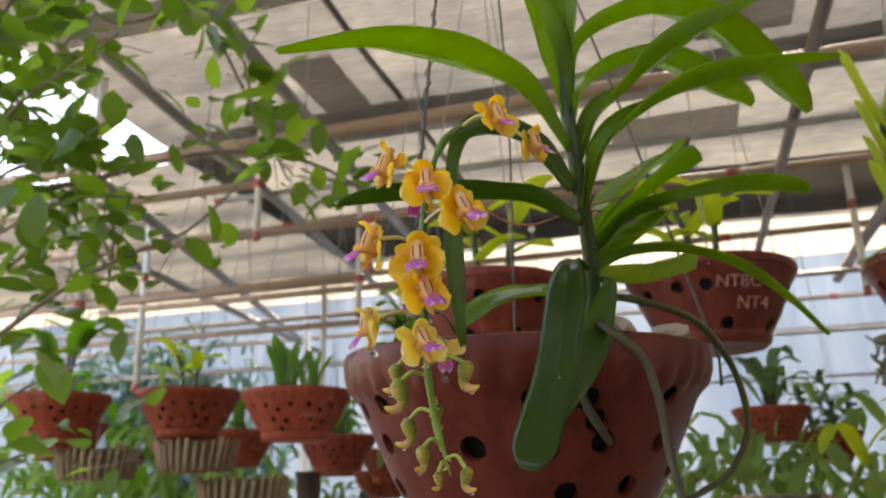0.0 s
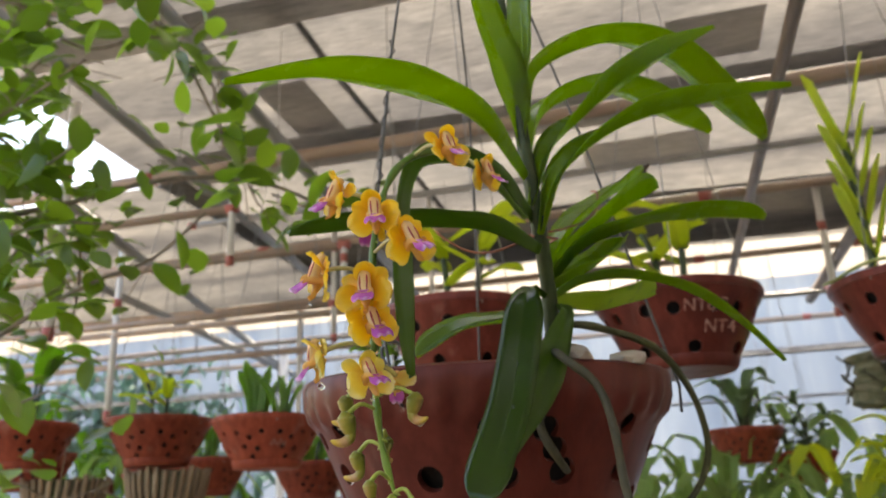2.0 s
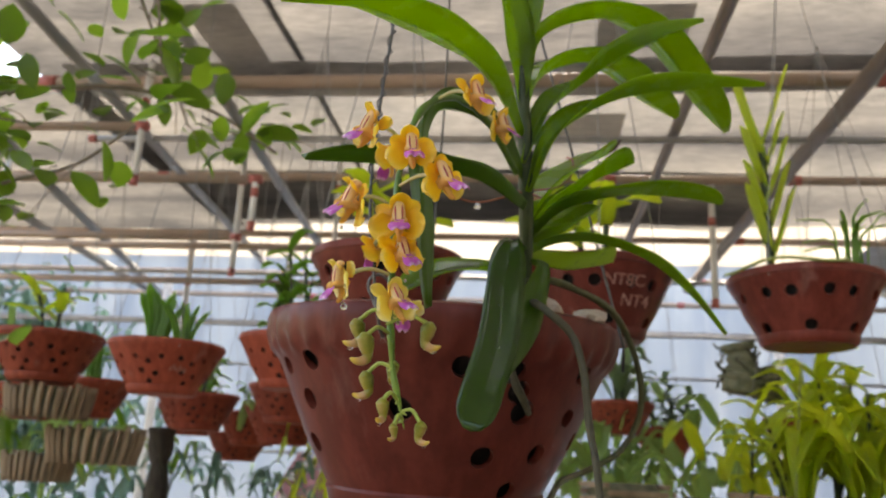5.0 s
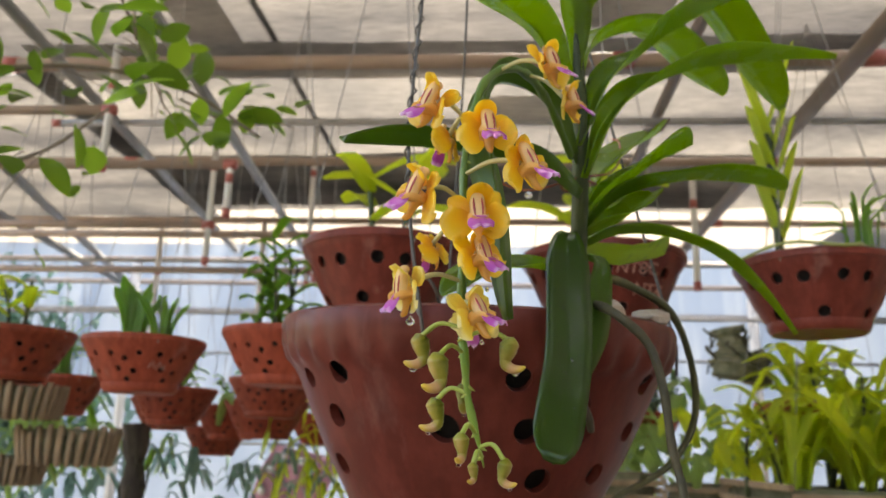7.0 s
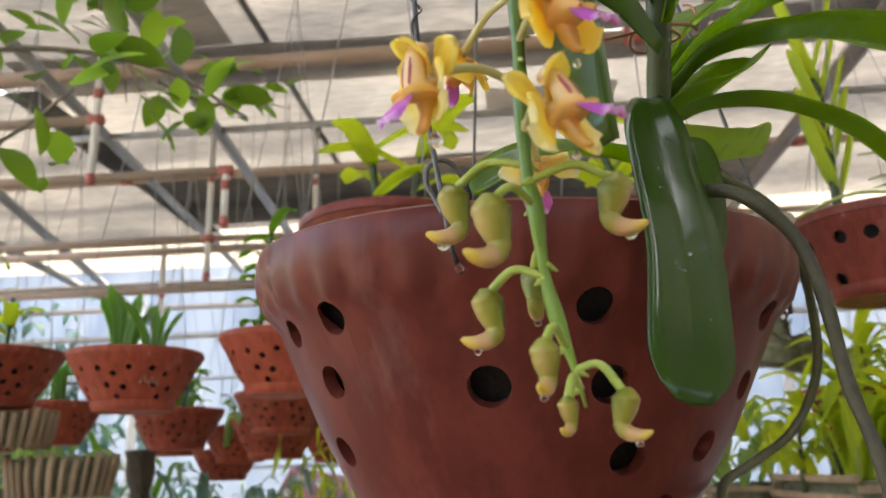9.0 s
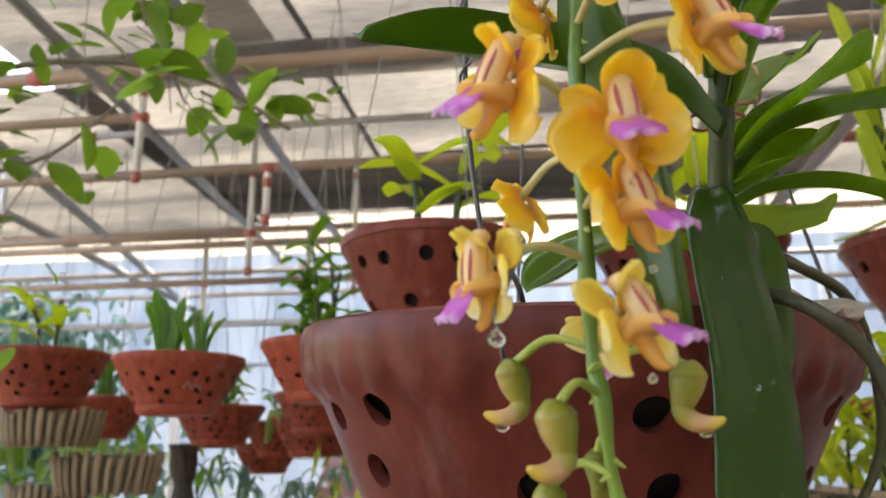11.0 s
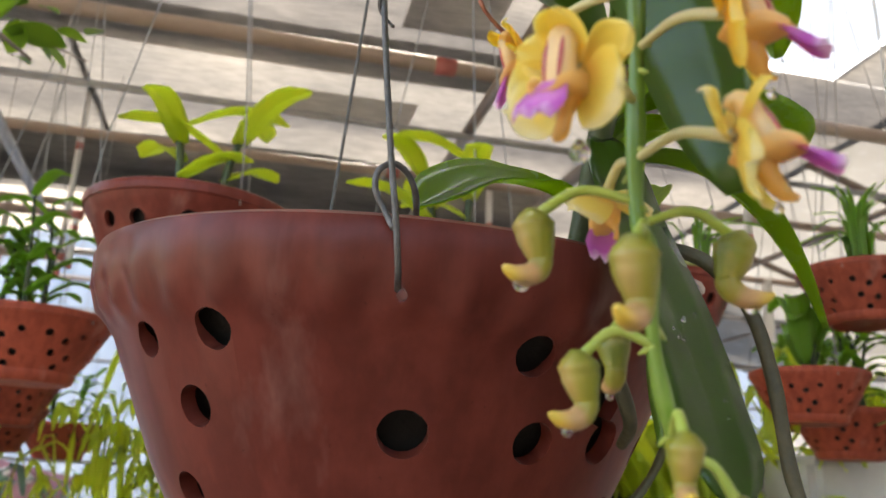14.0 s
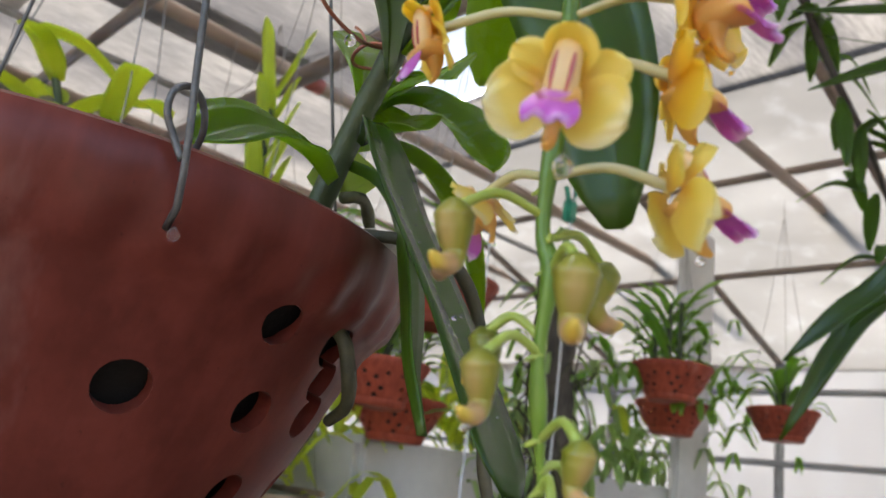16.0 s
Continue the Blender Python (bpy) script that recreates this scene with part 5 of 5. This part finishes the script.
potted((-0.585, 2.33, 1.705), "cane", 26, 0.9, 0.7)
potted((-1.55, 1.75, 1.79), "broad", 27, 1.0, 1.0)
potted((-1.42, 2.1, 1.76), "cane", 28, 1.0, 0.9)
potted((-1.75, 2.2, 1.74), "broad", 29, 1.0, 1.0)
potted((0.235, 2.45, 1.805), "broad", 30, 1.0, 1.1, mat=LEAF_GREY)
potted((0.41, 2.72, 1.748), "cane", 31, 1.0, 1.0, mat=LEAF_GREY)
potted((0.83, 1.30, 1.985), "grass", 32, 1.0, 1.0, mat=LEAF_BG)
potted((0.80, 1.42, 1.825), "broad", 33, 0.95, 1.0, mat=LEAF_BG)
potted((0.98, 1.55, 1.78), "cane", 34, 1.0, 1.0)
potted((1.68, 1.30, 1.985), "fan", 35, 1.0, 1.4)
potted((1.95, 1.45, 1.93), "cane", 36, 1.0, 1.2)
potted((2.25, 1.25, 1.96), "broad", 37, 1.0, 1.0)
potted((1.15, 1.9, 1.86), "broad", 38, 1.0, 1.2)
potted((0.62, 1.95, 1.74), "broad", 39, 1.0, 1.1, mat=LEAF_LIME)


# writing on one pot
def on_pot(center, R, ang, z, slope):
    a = radians(ang)
    return Matrix.Translation(Vector(center) + Vector((R * math.cos(a), R * math.sin(a), z))) @ Euler((radians(90) - slope, 0, a + radians(90))).to_matrix().to_4x4()


def chalk(body, size, m):
    cu = bpy.data.curves.new("writing", "FONT")
    cu.body = body
    cu.size, cu.extrude, cu.align_x = size, 0.0004, "CENTER"
    tx = new("writing", cu)
    bpy.context.view_layer.update()
    me = bpy.data.meshes.new_from_object(tx.evaluated_get(bpy.context.evaluated_depsgraph_get()))
    bpy.data.objects.remove(tx)
    me.materials.clear()
    me.materials.append(CHALK)
    wr = new("chalk_writing", me)
    wr.matrix_basis = m
    return tagged(wr, "faint chalk letters written on the terracotta pot", "writing")


chalk("NT4", 0.022, on_pot((0.055, 1.040, 1.862), 0.0865, -62, -0.066, -0.42))
chalk("NT8C", 0.021, on_pot((0.055, 1.040, 1.862), 0.0955, -73, -0.042, -0.42))

for k, (da, dz, ln) in enumerate(((-6, 0.0, 0.010), (-2, 0.002, 0.012), (2, -0.001, 0.009), (6, 0.001, 0.012), (10, -0.002, 0.010))):
    bm = bmesh.new()
    box(bm, -0.0012, 0.0012, -ln / 2, ln / 2, -0.0004, 0.0010)
    mark = part("chalk_mark", bm, CHALK, smooth=False)
    mark.matrix_basis = on_pot((-0.704, 1.396, 1.790), 0.0855, -52 + da, -0.052 + dz, -0.42) @ pose(0, 0, 0, 0, 0, (-20, 15, -8, 24, 5)[k])
    tagged(mark, "faint stroke of unreadable chalk on a terracotta pot", "writing", "chalk marks")

# ---- slatted baskets ----
def slat_basket(at, w, h, turn, label="square basket of weathered wooden slats, hanging"):
    b = thing("slat_basket", at, label, "basket", "slatted baskets", turn=(0, 0, turn))
    for k in range(int(h / 0.016)):
        z = k * 0.016
        off = (k % 2)
        for sgn in (-1, 1):
            bm = bmesh.new()
            if off:
                box(bm, -w / 2, w / 2, sgn * w / 2 - 0.006, sgn * w / 2 + 0.006, z, z + 0.013, 0.002)
            else:
                box(bm, sgn * w / 2 - 0.006, sgn * w / 2 + 0.006, -w / 2, w / 2, z, z + 0.013, 0.002)
            part("slat", bm, WOOD, b, smooth=False)
    bm = bmesh.new()
    box(bm, -w / 2 + 0.01, w / 2 - 0.01, -w / 2 + 0.01, w / 2 - 0.01, 0.004, h * 0.85, 0.01)
    part("filling", bm, MOSS, b)
    return b


def stave_basket(at, r, h, label="round basket of upright weathered wooden staves, hanging"):
    b = thing("stave_basket", at, label, "basket", "stave baskets")
    n = 30
    for k in range(n):
        a = k * 6.2832 / n
        bm = bmesh.new()
        tube(bm, [Vector((r * 0.86 * math.cos(a), r * 0.86 * math.sin(a), 0)), Vector((r * 0.95 * math.cos(a), r * 0.95 * math.sin(a), h * 0.5)), Vector((r * math.cos(a + 0.03), r * math.sin(a + 0.03), h * (0.93 + 0.1 * math.sin(5 * k))))], 0.0056 + 0.0012 * math.sin(3 * k), 4, 6)
        part("stave", bm, WOOD, b)
    bm = lathe(bmesh.new(), [(r * 0.3, 0.004), (r * 0.80, 0.004), (r * 0.9, h * 0.5), (r * 0.92, h * 0.9), (0.01, h * 0.95)], 20)
    part("filling", bm, MOSS, b)
    return b


stave_basket((-0.985, 1.50, 1.650), 0.082, 0.065)
stave_basket((-0.93, 1.60, 1.565), 0.095, 0.075)
stave_basket((-1.06, 1.62, 1.525), 0.07, 0.06)
stave_basket((-1.25, 1.52, 1.64), 0.085, 0.07)
wicker = slat_basket((0.645, 1.79, 1.46), 0.40, 0.115, 3, "wide basket of pale weathered slats, hanging on wires")
for k in range(4):
    cx, cy = (-0.19, 0.19, 0.19, -0.19)[k], (-0.19, -0.19, 0.19, 0.19)[k]
    part("wire", tube(bmesh.new(), [(cx, cy, 0.10), (cx * 0.6, cy * 0.6, 0.55), (0, 0, 1.16)], 0.0009, 6, 5), WIRE_FAR, wicker)
for k, (x, y, z, st, sz, mt) in enumerate(((0.50, 1.70, 1.555, "arch", 1.0, LEAF_LIME), (0.62, 1.68, 1.555, "arch", 1.15, LEAF_LIME), (0.68, 1.82, 1.555, "cane", 1.4, LEAF_LIME), (0.49, 1.80, 1.555, "cane", 1.2, LEAF_LIME),
                                           (0.74, 1.72, 1.555, "arch", 1.15, LEAF_LIME), (0.79, 1.86, 1.555, "arch", 1.1, LEAF_LIME))):
    plant((x, y, z), st, 60 + k, sz, "lime-green broad-leaved orchid in the slatted basket", mt)
slat_basket((0.19, 1.95, 1.50), 0.15, 0.09, 20, "small dark slatted basket with trailing plants")
slat_basket((0.44, 2.2, 1.48), 0.18, 0.08, -10, "small dark slatted basket with trailing plants")

# fern trunks that carry small orchids
def fern_trunk(x, y, z0, z1, r, seed, mat=TRUNK):
    rng = random.Random(seed)
    tr = thing("fern_trunk", (x, y, z0), "dark fibrous fern trunk carrying small orchids", "trunk", "fern trunks")
    h = z1 - z0
    part("core", tube(bmesh.new(), [(0, 0, 0), (0.01, 0, h / 2), (0, 0, h)], lambda q: r * (1 + 0.15 * math.sin(7 * q)), 24, 14, wobble=0.5), mat, tr)
    for k in range(16):
        a, zz = rng.uniform(0, 6.28), h * rng.uniform(0.3, 1.0)
        ln = min(zz, h * rng.uniform(0.2, 0.5))
        pts = [Vector((r * 1.1 * math.cos(a + 0.2 * j) + rng.gauss(0, 0.006), r * 1.1 * math.sin(a + 0.2 * j) + rng.gauss(0, 0.006), zz - ln * j / 4)) for j in range(5)]
        part("fibre", tube(bmesh.new(), pts, 0.0028, 12, 5), ROOT, tr)


for k, place in enumerate(((-1.02, 2.1, 1.1, 1.66, 0.03), (0.475, 2.0, 1.80, 1.92, 0.042), (0.545, 2.05, 1.79, 1.87, 0.034), (1.24, 1.34, 0.9, 2.15, 0.05))):
    fern_trunk(*place, k, MOSS if k in (1, 2) else TRUNK)


def thicket(name, center, spread, count, seed, length, width, mat, label, droop=0.3):
    """Many arching narrow leaves, too many to count."""
    rng = random.Random(seed)
    bm = bmesh.new()
    for _ in range(count):
        c = Vector(center) + Vector((rng.gauss(0, spread[0]), rng.gauss(0, spread[1]), rng.gauss(0, spread[2])))
        d, o = rng.uniform(0, 6.28), rng.uniform(0.3, 1)
        ln = length * rng.uniform(0.6, 1.3)
        u = Vector((math.cos(d) * o, math.sin(d) * o, 0))
        strap(bm, [c, c + u * ln * 0.5 + Vector((0, 0, ln * 0.42)), c + u * ln + Vector((0, 0, ln * (0.45 - droop * rng.uniform(0, 2))))], width * rng.uniform(0.7, 1.2), [(-u.x * 0.4, -u.y * 0.4, 1)], 0.3, 0.001, 6)
    return tagged(part(name, bm, mat), label, "plants", kind="stuff")


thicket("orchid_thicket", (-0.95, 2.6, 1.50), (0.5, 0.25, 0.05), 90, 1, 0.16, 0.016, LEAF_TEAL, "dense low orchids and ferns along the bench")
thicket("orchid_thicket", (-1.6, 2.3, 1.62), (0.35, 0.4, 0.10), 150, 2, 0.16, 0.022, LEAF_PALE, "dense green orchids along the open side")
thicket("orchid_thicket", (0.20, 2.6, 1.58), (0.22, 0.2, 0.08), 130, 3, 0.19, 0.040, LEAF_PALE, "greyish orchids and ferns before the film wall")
thicket("orchid_thicket", (1.30, 1.85, 1.76), (0.22, 0.12, 0.06), 110, 4, 0.17, 0.024, LEAF_LIME, "crowded orchids on the cement bench")
thicket("orchid_thicket", (2.2, 1.85, 1.76), (0.35, 0.12, 0.06), 130, 5, 0.17, 0.024, LEAF_PALE, "crowded orchids on the cement bench")
thicket("orchid_thicket", (0.75, 1.85, 1.62), (0.19, 0.2, 0.09), 84, 6, 0.16, 0.036, LEAF_LIME, "lime-green orchids in the baskets")
thicket("garden_shrubs", (-3.75, 5.05, 2.2), (0.45, 0.10, 0.22), 480, 7, 0.2, 0.05, LEAF_TEAL, "shrubs before the film wall, coloured as if hazed by the film")
thicket("garden_shrubs", (-3.3, 5.0, 1.6), (0.5, 0.12, 0.20), 420, 17, 0.2, 0.05, LEAF_TEAL, "shrubs before the film wall, coloured as if hazed by the film")
thicket("orchid_thicket", (-1.75, 2.15, 1.60), (0.28, 0.15, 0.07), 110, 18, 0.15, 0.02, LEAF_BG, "dark crowded orchids and ferns on the far bench")
thicket("trailing_plant", (-0.42, 2.1, 1.60), (0.10, 0.05, 0.10), 90, 8, 0.12, 0.016, LEAF_LIME, "trailing plant in a hanging pot", 0.9)

# ---- climbing shrub at the open side ----
vine = thing("climbing_shrub", (-1.0, 1.2, GROUND), "climbing shrub with small oval leaves on thin twigs", "shrub")
rng = random.Random(5)
leaf_bm = bmesh.new()
leaf_count = 0
TWIG = rough_mat("twig_bark", (0.16, 0.12, 0.085), (0.27, 0.22, 0.17), 0.8, 60)


def twig(points, r, leaves, spread, size):
    global leaf_count
    wood_bm = bmesh.new()
    tube(wood_bm, local(vine, points), lambda q: 1.25 * r * (1 - 0.6 * q), 24, 6, wobble=0.2)
    line = spline(points, 60)
    for _ in range(int(1.2 * leaves)):
        q = rng.choice(line[4:]) + Vector((rng.gauss(0, spread), rng.gauss(0, spread), rng.gauss(0, spread)))
        way = Vector((rng.gauss(0.3, 0.7), rng.gauss(-0.2, 0.7), rng.gauss(0.1, 0.6)))
        ln = 1.2 * size * rng.uniform(0.5, 1.3)
        leaf_count += 1
        single = leaf_count % 2 == 0 and leaf_count < 600
        lb = bmesh.new() if single else leaf_bm
        ovate(lb, vine.matrix_basis.inverted() @ q, way, (rng.gauss(0, 0.4), rng.gauss(-0.2, 0.4), 1), ln, ln * 0.60, rng.uniform(0.05, 0.35))
        if single:
            part("leaf", lb, LEAF_VINE_YOUNG if leaf_count % 8 == 0 else LEAF_VINE, vine)
    for _ in range(leaves // 3):
        a = rng.choice(line[4:])
        b = a + Vector((rng.gauss(0, spread), rng.gauss(0, spread), rng.gauss(0.01, spread)))
        tube(wood_bm, local(vine, [a, a.lerp(b, 0.5) + Vector((0, 0, 0.006)), b]), 0.0009, 5, 5)
    part("twig", wood_bm, TWIG, vine)


twig([(-1.12, 1.0, GROUND), (-1.26, 1.061, 1.3), (-1.161, 1.008, 1.768), (-1.08, 0.949, 2.03), (-1.026, 0.91, 2.3)], 0.012, 40, 0.05, 0.058)
twig([(-1.06, 0.93, 2.06), (-0.878, 0.965, 2.085), (-0.695, 1.03, 2.135), (-0.551, 1.09, 2.125), (-0.446, 1.14, 2.07)], 0.0045, 34, 0.035, 0.045)
twig([(-1.10, 0.96, 1.78), (-0.877, 0.942, 1.897), (-0.765, 0.958, 1.951), (-0.68, 0.973, 1.982), (-0.6, 0.977, 2.045)], 0.004, 44, 0.045, 0.043)
twig([(-1.03, 0.87, 2.25), (-0.86, 0.804, 2.352), (-0.753, 0.857, 2.285), (-0.646, 0.884, 2.299), (-0.578, 0.92, 2.248), (-0.566, 0.959, 2.134)], 0.0035, 52, 0.045, 0.048)
twig([(-1.053, 0.88, 2.276), (-0.955, 0.931, 2.204), (-0.877, 0.983, 2.114), (-0.851, 1.018, 2.025), (-0.872, 1.045, 1.92)], 0.0035, 60, 0.05, 0.045)
twig([(-0.722, 0.936, 2.41), (-0.661, 0.982, 2.32), (-0.619, 1.028, 2.214), (-0.571, 1.081, 2.089)], 0.003, 46, 0.035, 0.048)
twig([(-1.05, 0.90, 1.95), (-0.859, 0.862, 1.994), (-0.779, 0.879, 2.016), (-0.709, 0.9, 2.014)], 0.003, 34, 0.045, 0.043)
twig([(-0.568, 1.117, 2.123), (-0.507, 1.157, 2.103), (-0.445, 1.161, 2.105), (-0.392, 1.168, 2.093)], 0.0018, 16, 0.02, 0.046)
twig([(-1.16, 1.0, 1.70), (-0.941, 0.877, 1.696), (-0.861, 0.885, 1.747), (-0.775, 0.899, 1.782)], 0.003, 20, 0.04, 0.05)
twig([(-1.22, 1.05, 1.60), (-1.012, 1.08, 1.676), (-0.927, 1.114, 1.648), (-0.836, 1.134, 1.672)], 0.003, 26, 0.05, 0.045)
twig([(-1.05, 0.90, 2.20), (-0.98, 0.86, 2.32), (-0.88, 0.83, 2.40), (-0.76, 0.82, 2.44)], 0.003, 34, 0.05, 0.048)
twig([(-1.10, 0.97, 2.10), (-1.02, 0.93, 2.20), (-0.92, 0.90, 2.26), (-0.84, 0.88, 2.30)], 0.003, 34, 0.05, 0.046)
twig([(-1.12, 1.0, 1.90), (-1.0, 0.97, 1.96), (-0.92, 0.95, 2.0), (-0.84, 0.93, 2.08)], 0.003, 30, 0.05, 0.046)
twig([(-0.99, 0.86, 2.054), (-0.875, 0.813, 2.135), (-0.80, 0.819, 2.188), (-0.684, 0.791, 2.213)], 0.003, 30, 0.03, 0.042)
twig([(-1.02, 0.88, 2.0), (-0.92, 0.855, 2.06), (-0.827, 0.847, 2.0715), (-0.711, 0.819, 2.098)], 0.003, 30, 0.03, 0.042)
twig([(-1.04, 0.86, 2.2), (-0.942, 0.805, 2.273), (-0.83, 0.785, 2.2665), (-0.722, 0.761, 2.273)], 0.003, 26, 0.03, 0.042)
part("leaves", leaf_bm, LEAF_VINE, vine)["kind"] = "stuff"

# cords and a clip at the side
for x, y, z0, z1, r in ((0.70, 1.08, 1.2, 2.6, 0.0020), (0.935, 1.10, 1.3, 2.6, 0.002)):
    cord = thing("cord", (x, y, z1), "white cord hanging straight from the roof pipes", "cord", "cords")
    part("strand", tube(bmesh.new(), [Vector((0, 0, z0 - z1)), Vector((0.012, 0, (z0 - z1) / 2)), Vector((-0.02, 0, 0)), Vector((-0.02, 1.25 - y, 0.12))], r, 16, 8), CORD, cord)
    part("knot", drop(bmesh.new(), (0, 0, z0 - z1 + 0.01), r * 2.2), CORD, cord)
    part("knot", drop(bmesh.new(), (-0.02, 1.25 - y, 0.12), r * 2.4), CORD, cord)
for z in (2.14, 2.235):
    clip = thing("clip", (0.938, 1.10, z), "small green plastic clip on a cord", "clip", "clips")
    bm = bmesh.new()
    box(bm, -0.013, 0.013, -0.009, 0.009, -0.030, 0.012, 0.004)
    part("jaw", bm, CLIP_GREEN, clip, smooth=False)
    for sx in (-1, 1):
        bm = tube(bmesh.new(), [(sx * 0.006, 0, 0.008), (sx * 0.010, 0, 0.022), (sx * 0.016, 0, 0.036)], 0.0045, 6, 8)
        part("lever", bm, CLIP_GREEN, clip)

# root creeping along one pot's rim
bm = tube(bmesh.new(), [Vector((0.368 + 0.110 * math.cos(a), 1.165 + 0.110 * math.sin(a), 1.889 + 0.004 * math.sin(5 * a))) for a in [radians(-190 + 14 * k) for k in range(9)]] + [Vector((0.385, 1.075, 1.890)), Vector((0.41, 1.09, 1.892))], 0.0024, 50, 7, wobble=0.2)
tagged(part("creeping_root", bm, ROOT_LIGHT), "yellow-green orchid root creeping along a pot rim", "root")

# cement pillar before the east wall
bm = bmesh.new()
box(bm, 2.30, 2.52, 1.62, 1.655, GROUND, 2.64, 0.01)
tagged(part("pillar", bm, CEMENT, smooth=False), "weathered cement pillar at the end bay", "pillar", kind="structure")

# dotted cloth hung far behind
cloth = thing("dotted_cloth", (-0.90, 3.1, 1.50), "dusty pink cloth with pale dots hung behind the pots", "cloth")
bm = bmesh.new()
rows = [[bm.verts.new((-0.13 + 0.26 * i / 8 + 0.10 * j / 8, 0.02 * math.sin(1.3 * i + j), -0.12 + 0.24 * j / 8 - 0.05 * i / 8)) for i in range(9)] for j in range(9)]
for a, b in zip(rows, rows[1:]):
    for k in range(8):
        bm.faces.new((a[k], a[k + 1], b[k + 1], b[k]))
part("cloth_sheet", bm, PINK_CLOTH, cloth)
for x, z in ((-0.03, 0.03), (0.05, -0.03), (0.09, 0.06), (-0.06, -0.05), (0.02, 0.08), (0.12, 0.0)):
    bm = bmesh.new()
    bmesh.ops.create_cone(bm, cap_ends=True, segments=14, radius1=0.016, radius2=0.016, depth=0.003, matrix=Matrix.Translation((x, -0.026, z)) @ Matrix.Rotation(radians(90), 4, "X"))
    part("dot", bm, CLOTH_DOT, cloth)
pipe("cloth_rail", (-1.2, 3.12, 1.62), (-0.55, 3.12, 1.62), 0.006, PIPE_GREY, "thin rail that carries the cloth", "rail")

# leafy branch hanging into the end bay
branch = thing("hanging_branch", (0.95, 0.68, 2.60), "dark leafy branch hanging from the roof pipes", "branch")
limb = [(0.80, 0.70, 2.63), (0.93, 0.68, 2.47), (1.016, 0.657, 2.337), (1.098, 0.627, 2.22), (1.16, 0.61, 2.10)]
part("limb", tube(bmesh.new(), local(branch, limb), lambda q: 0.010 - 0.007 * q, 30, 8, wobble=0.3), TRUNK, branch)
rng = random.Random(9)
line = spline(limb, 40)
for k in range(34):
    q = rng.choice(line[8:]) + Vector((rng.gauss(0.02, 0.03), rng.gauss(0, 0.03), rng.gauss(-0.02, 0.05)))
    u = Vector((rng.gauss(0, 0.7), rng.gauss(-0.2, 0.6), rng.gauss(-0.4, 0.4))).normalized()
    ln = rng.uniform(0.07, 0.13)
    bm = strap(bmesh.new(), local(branch, [q, q + u * ln * 0.5 + Vector((0, 0, 0.012)), q + u * ln + Vector((0, 0, -0.02))]), 0.026, [(0, 0, 1)], 0.2, 0.001, 8, shape=lambda q: max(0.05, math.sin(math.pi * min(1, 0.06 + 0.9 * q)) ** 0.8))
    part("leaf", bm, LEAF_VINE, branch)

# long leaves whose backlit shade is put in as a darker material
for pts, w in (([(1.00, 0.55, 2.28), (0.9957, 0.4805, 2.1153), (0.9666, 0.5695, 1.9618), (0.9345, 0.6239, 1.9014), (0.9008, 0.6829, 1.8328)], 0.034),
               ([(1.08, 0.62, 2.25), (1.0844, 0.49, 2.0631), (1.0511, 0.5565, 1.9755), (1.004, 0.6334, 1.8935), (0.9803, 0.7196, 1.7343)], 0.034),
               ([(0.98, 0.66, 2.38), (0.8472, 0.441, 2.2038), (0.7998, 0.4915, 2.188), (0.7261, 0.5801, 2.1391)], 0.03), ([(0.93, 0.66, 2.45), (0.8268, 0.4329, 2.271), (0.7716, 0.4942, 2.2467), (0.6827, 0.5837, 2.2305)], 0.03)):
    bm = strap(bmesh.new(), local(branch, pts), w, [(-0.6, -0.5, 0.6), (-0.6, -0.6, 0.5)], 0.25, 0.001, 20, shape=lambda q: 0.08 if q < 0.55 else max(0.08, math.sin(math.pi * (q - 0.50) / 0.51)))
    part("leaf", bm, LEAF_THICK_SHADED, branch, "long hanging leaf, coloured dark like a backlit silhouette")
thicket("orchid_thicket", (1.22, 1.36, 1.68), (0.08, 0.08, 0.14), 80, 22, 0.14, 0.018, LEAF_PALE, "small orchids clinging to a fern trunk")
thicket("orchid_thicket", (2.0, 1.45, 1.95), (0.4, 0.12, 0.06), 90, 21, 0.15, 0.018, LEAF_BG, "crowded orchids in the end bay")

# roots tangled round the fern trunk
rng = random.Random(12)
for k in range(26):
    a, z = rng.uniform(0, 6.28), rng.uniform(1.55, 2.12)
    pts, p0 = [], Vector((1.24 + 0.055 * math.cos(a), 1.34 + 0.055 * math.sin(a), z))
    for j in range(5):
        pts.append(p0 + Vector((rng.gauss(0, 0.025), rng.gauss(0, 0.02), -0.06 * j)))
    tagged(part("tangled_root", tube(bmesh.new(), pts, 0.003, 14, 6), ROOT), "thin grey root hanging from the fern trunk", "root", "tangled roots")
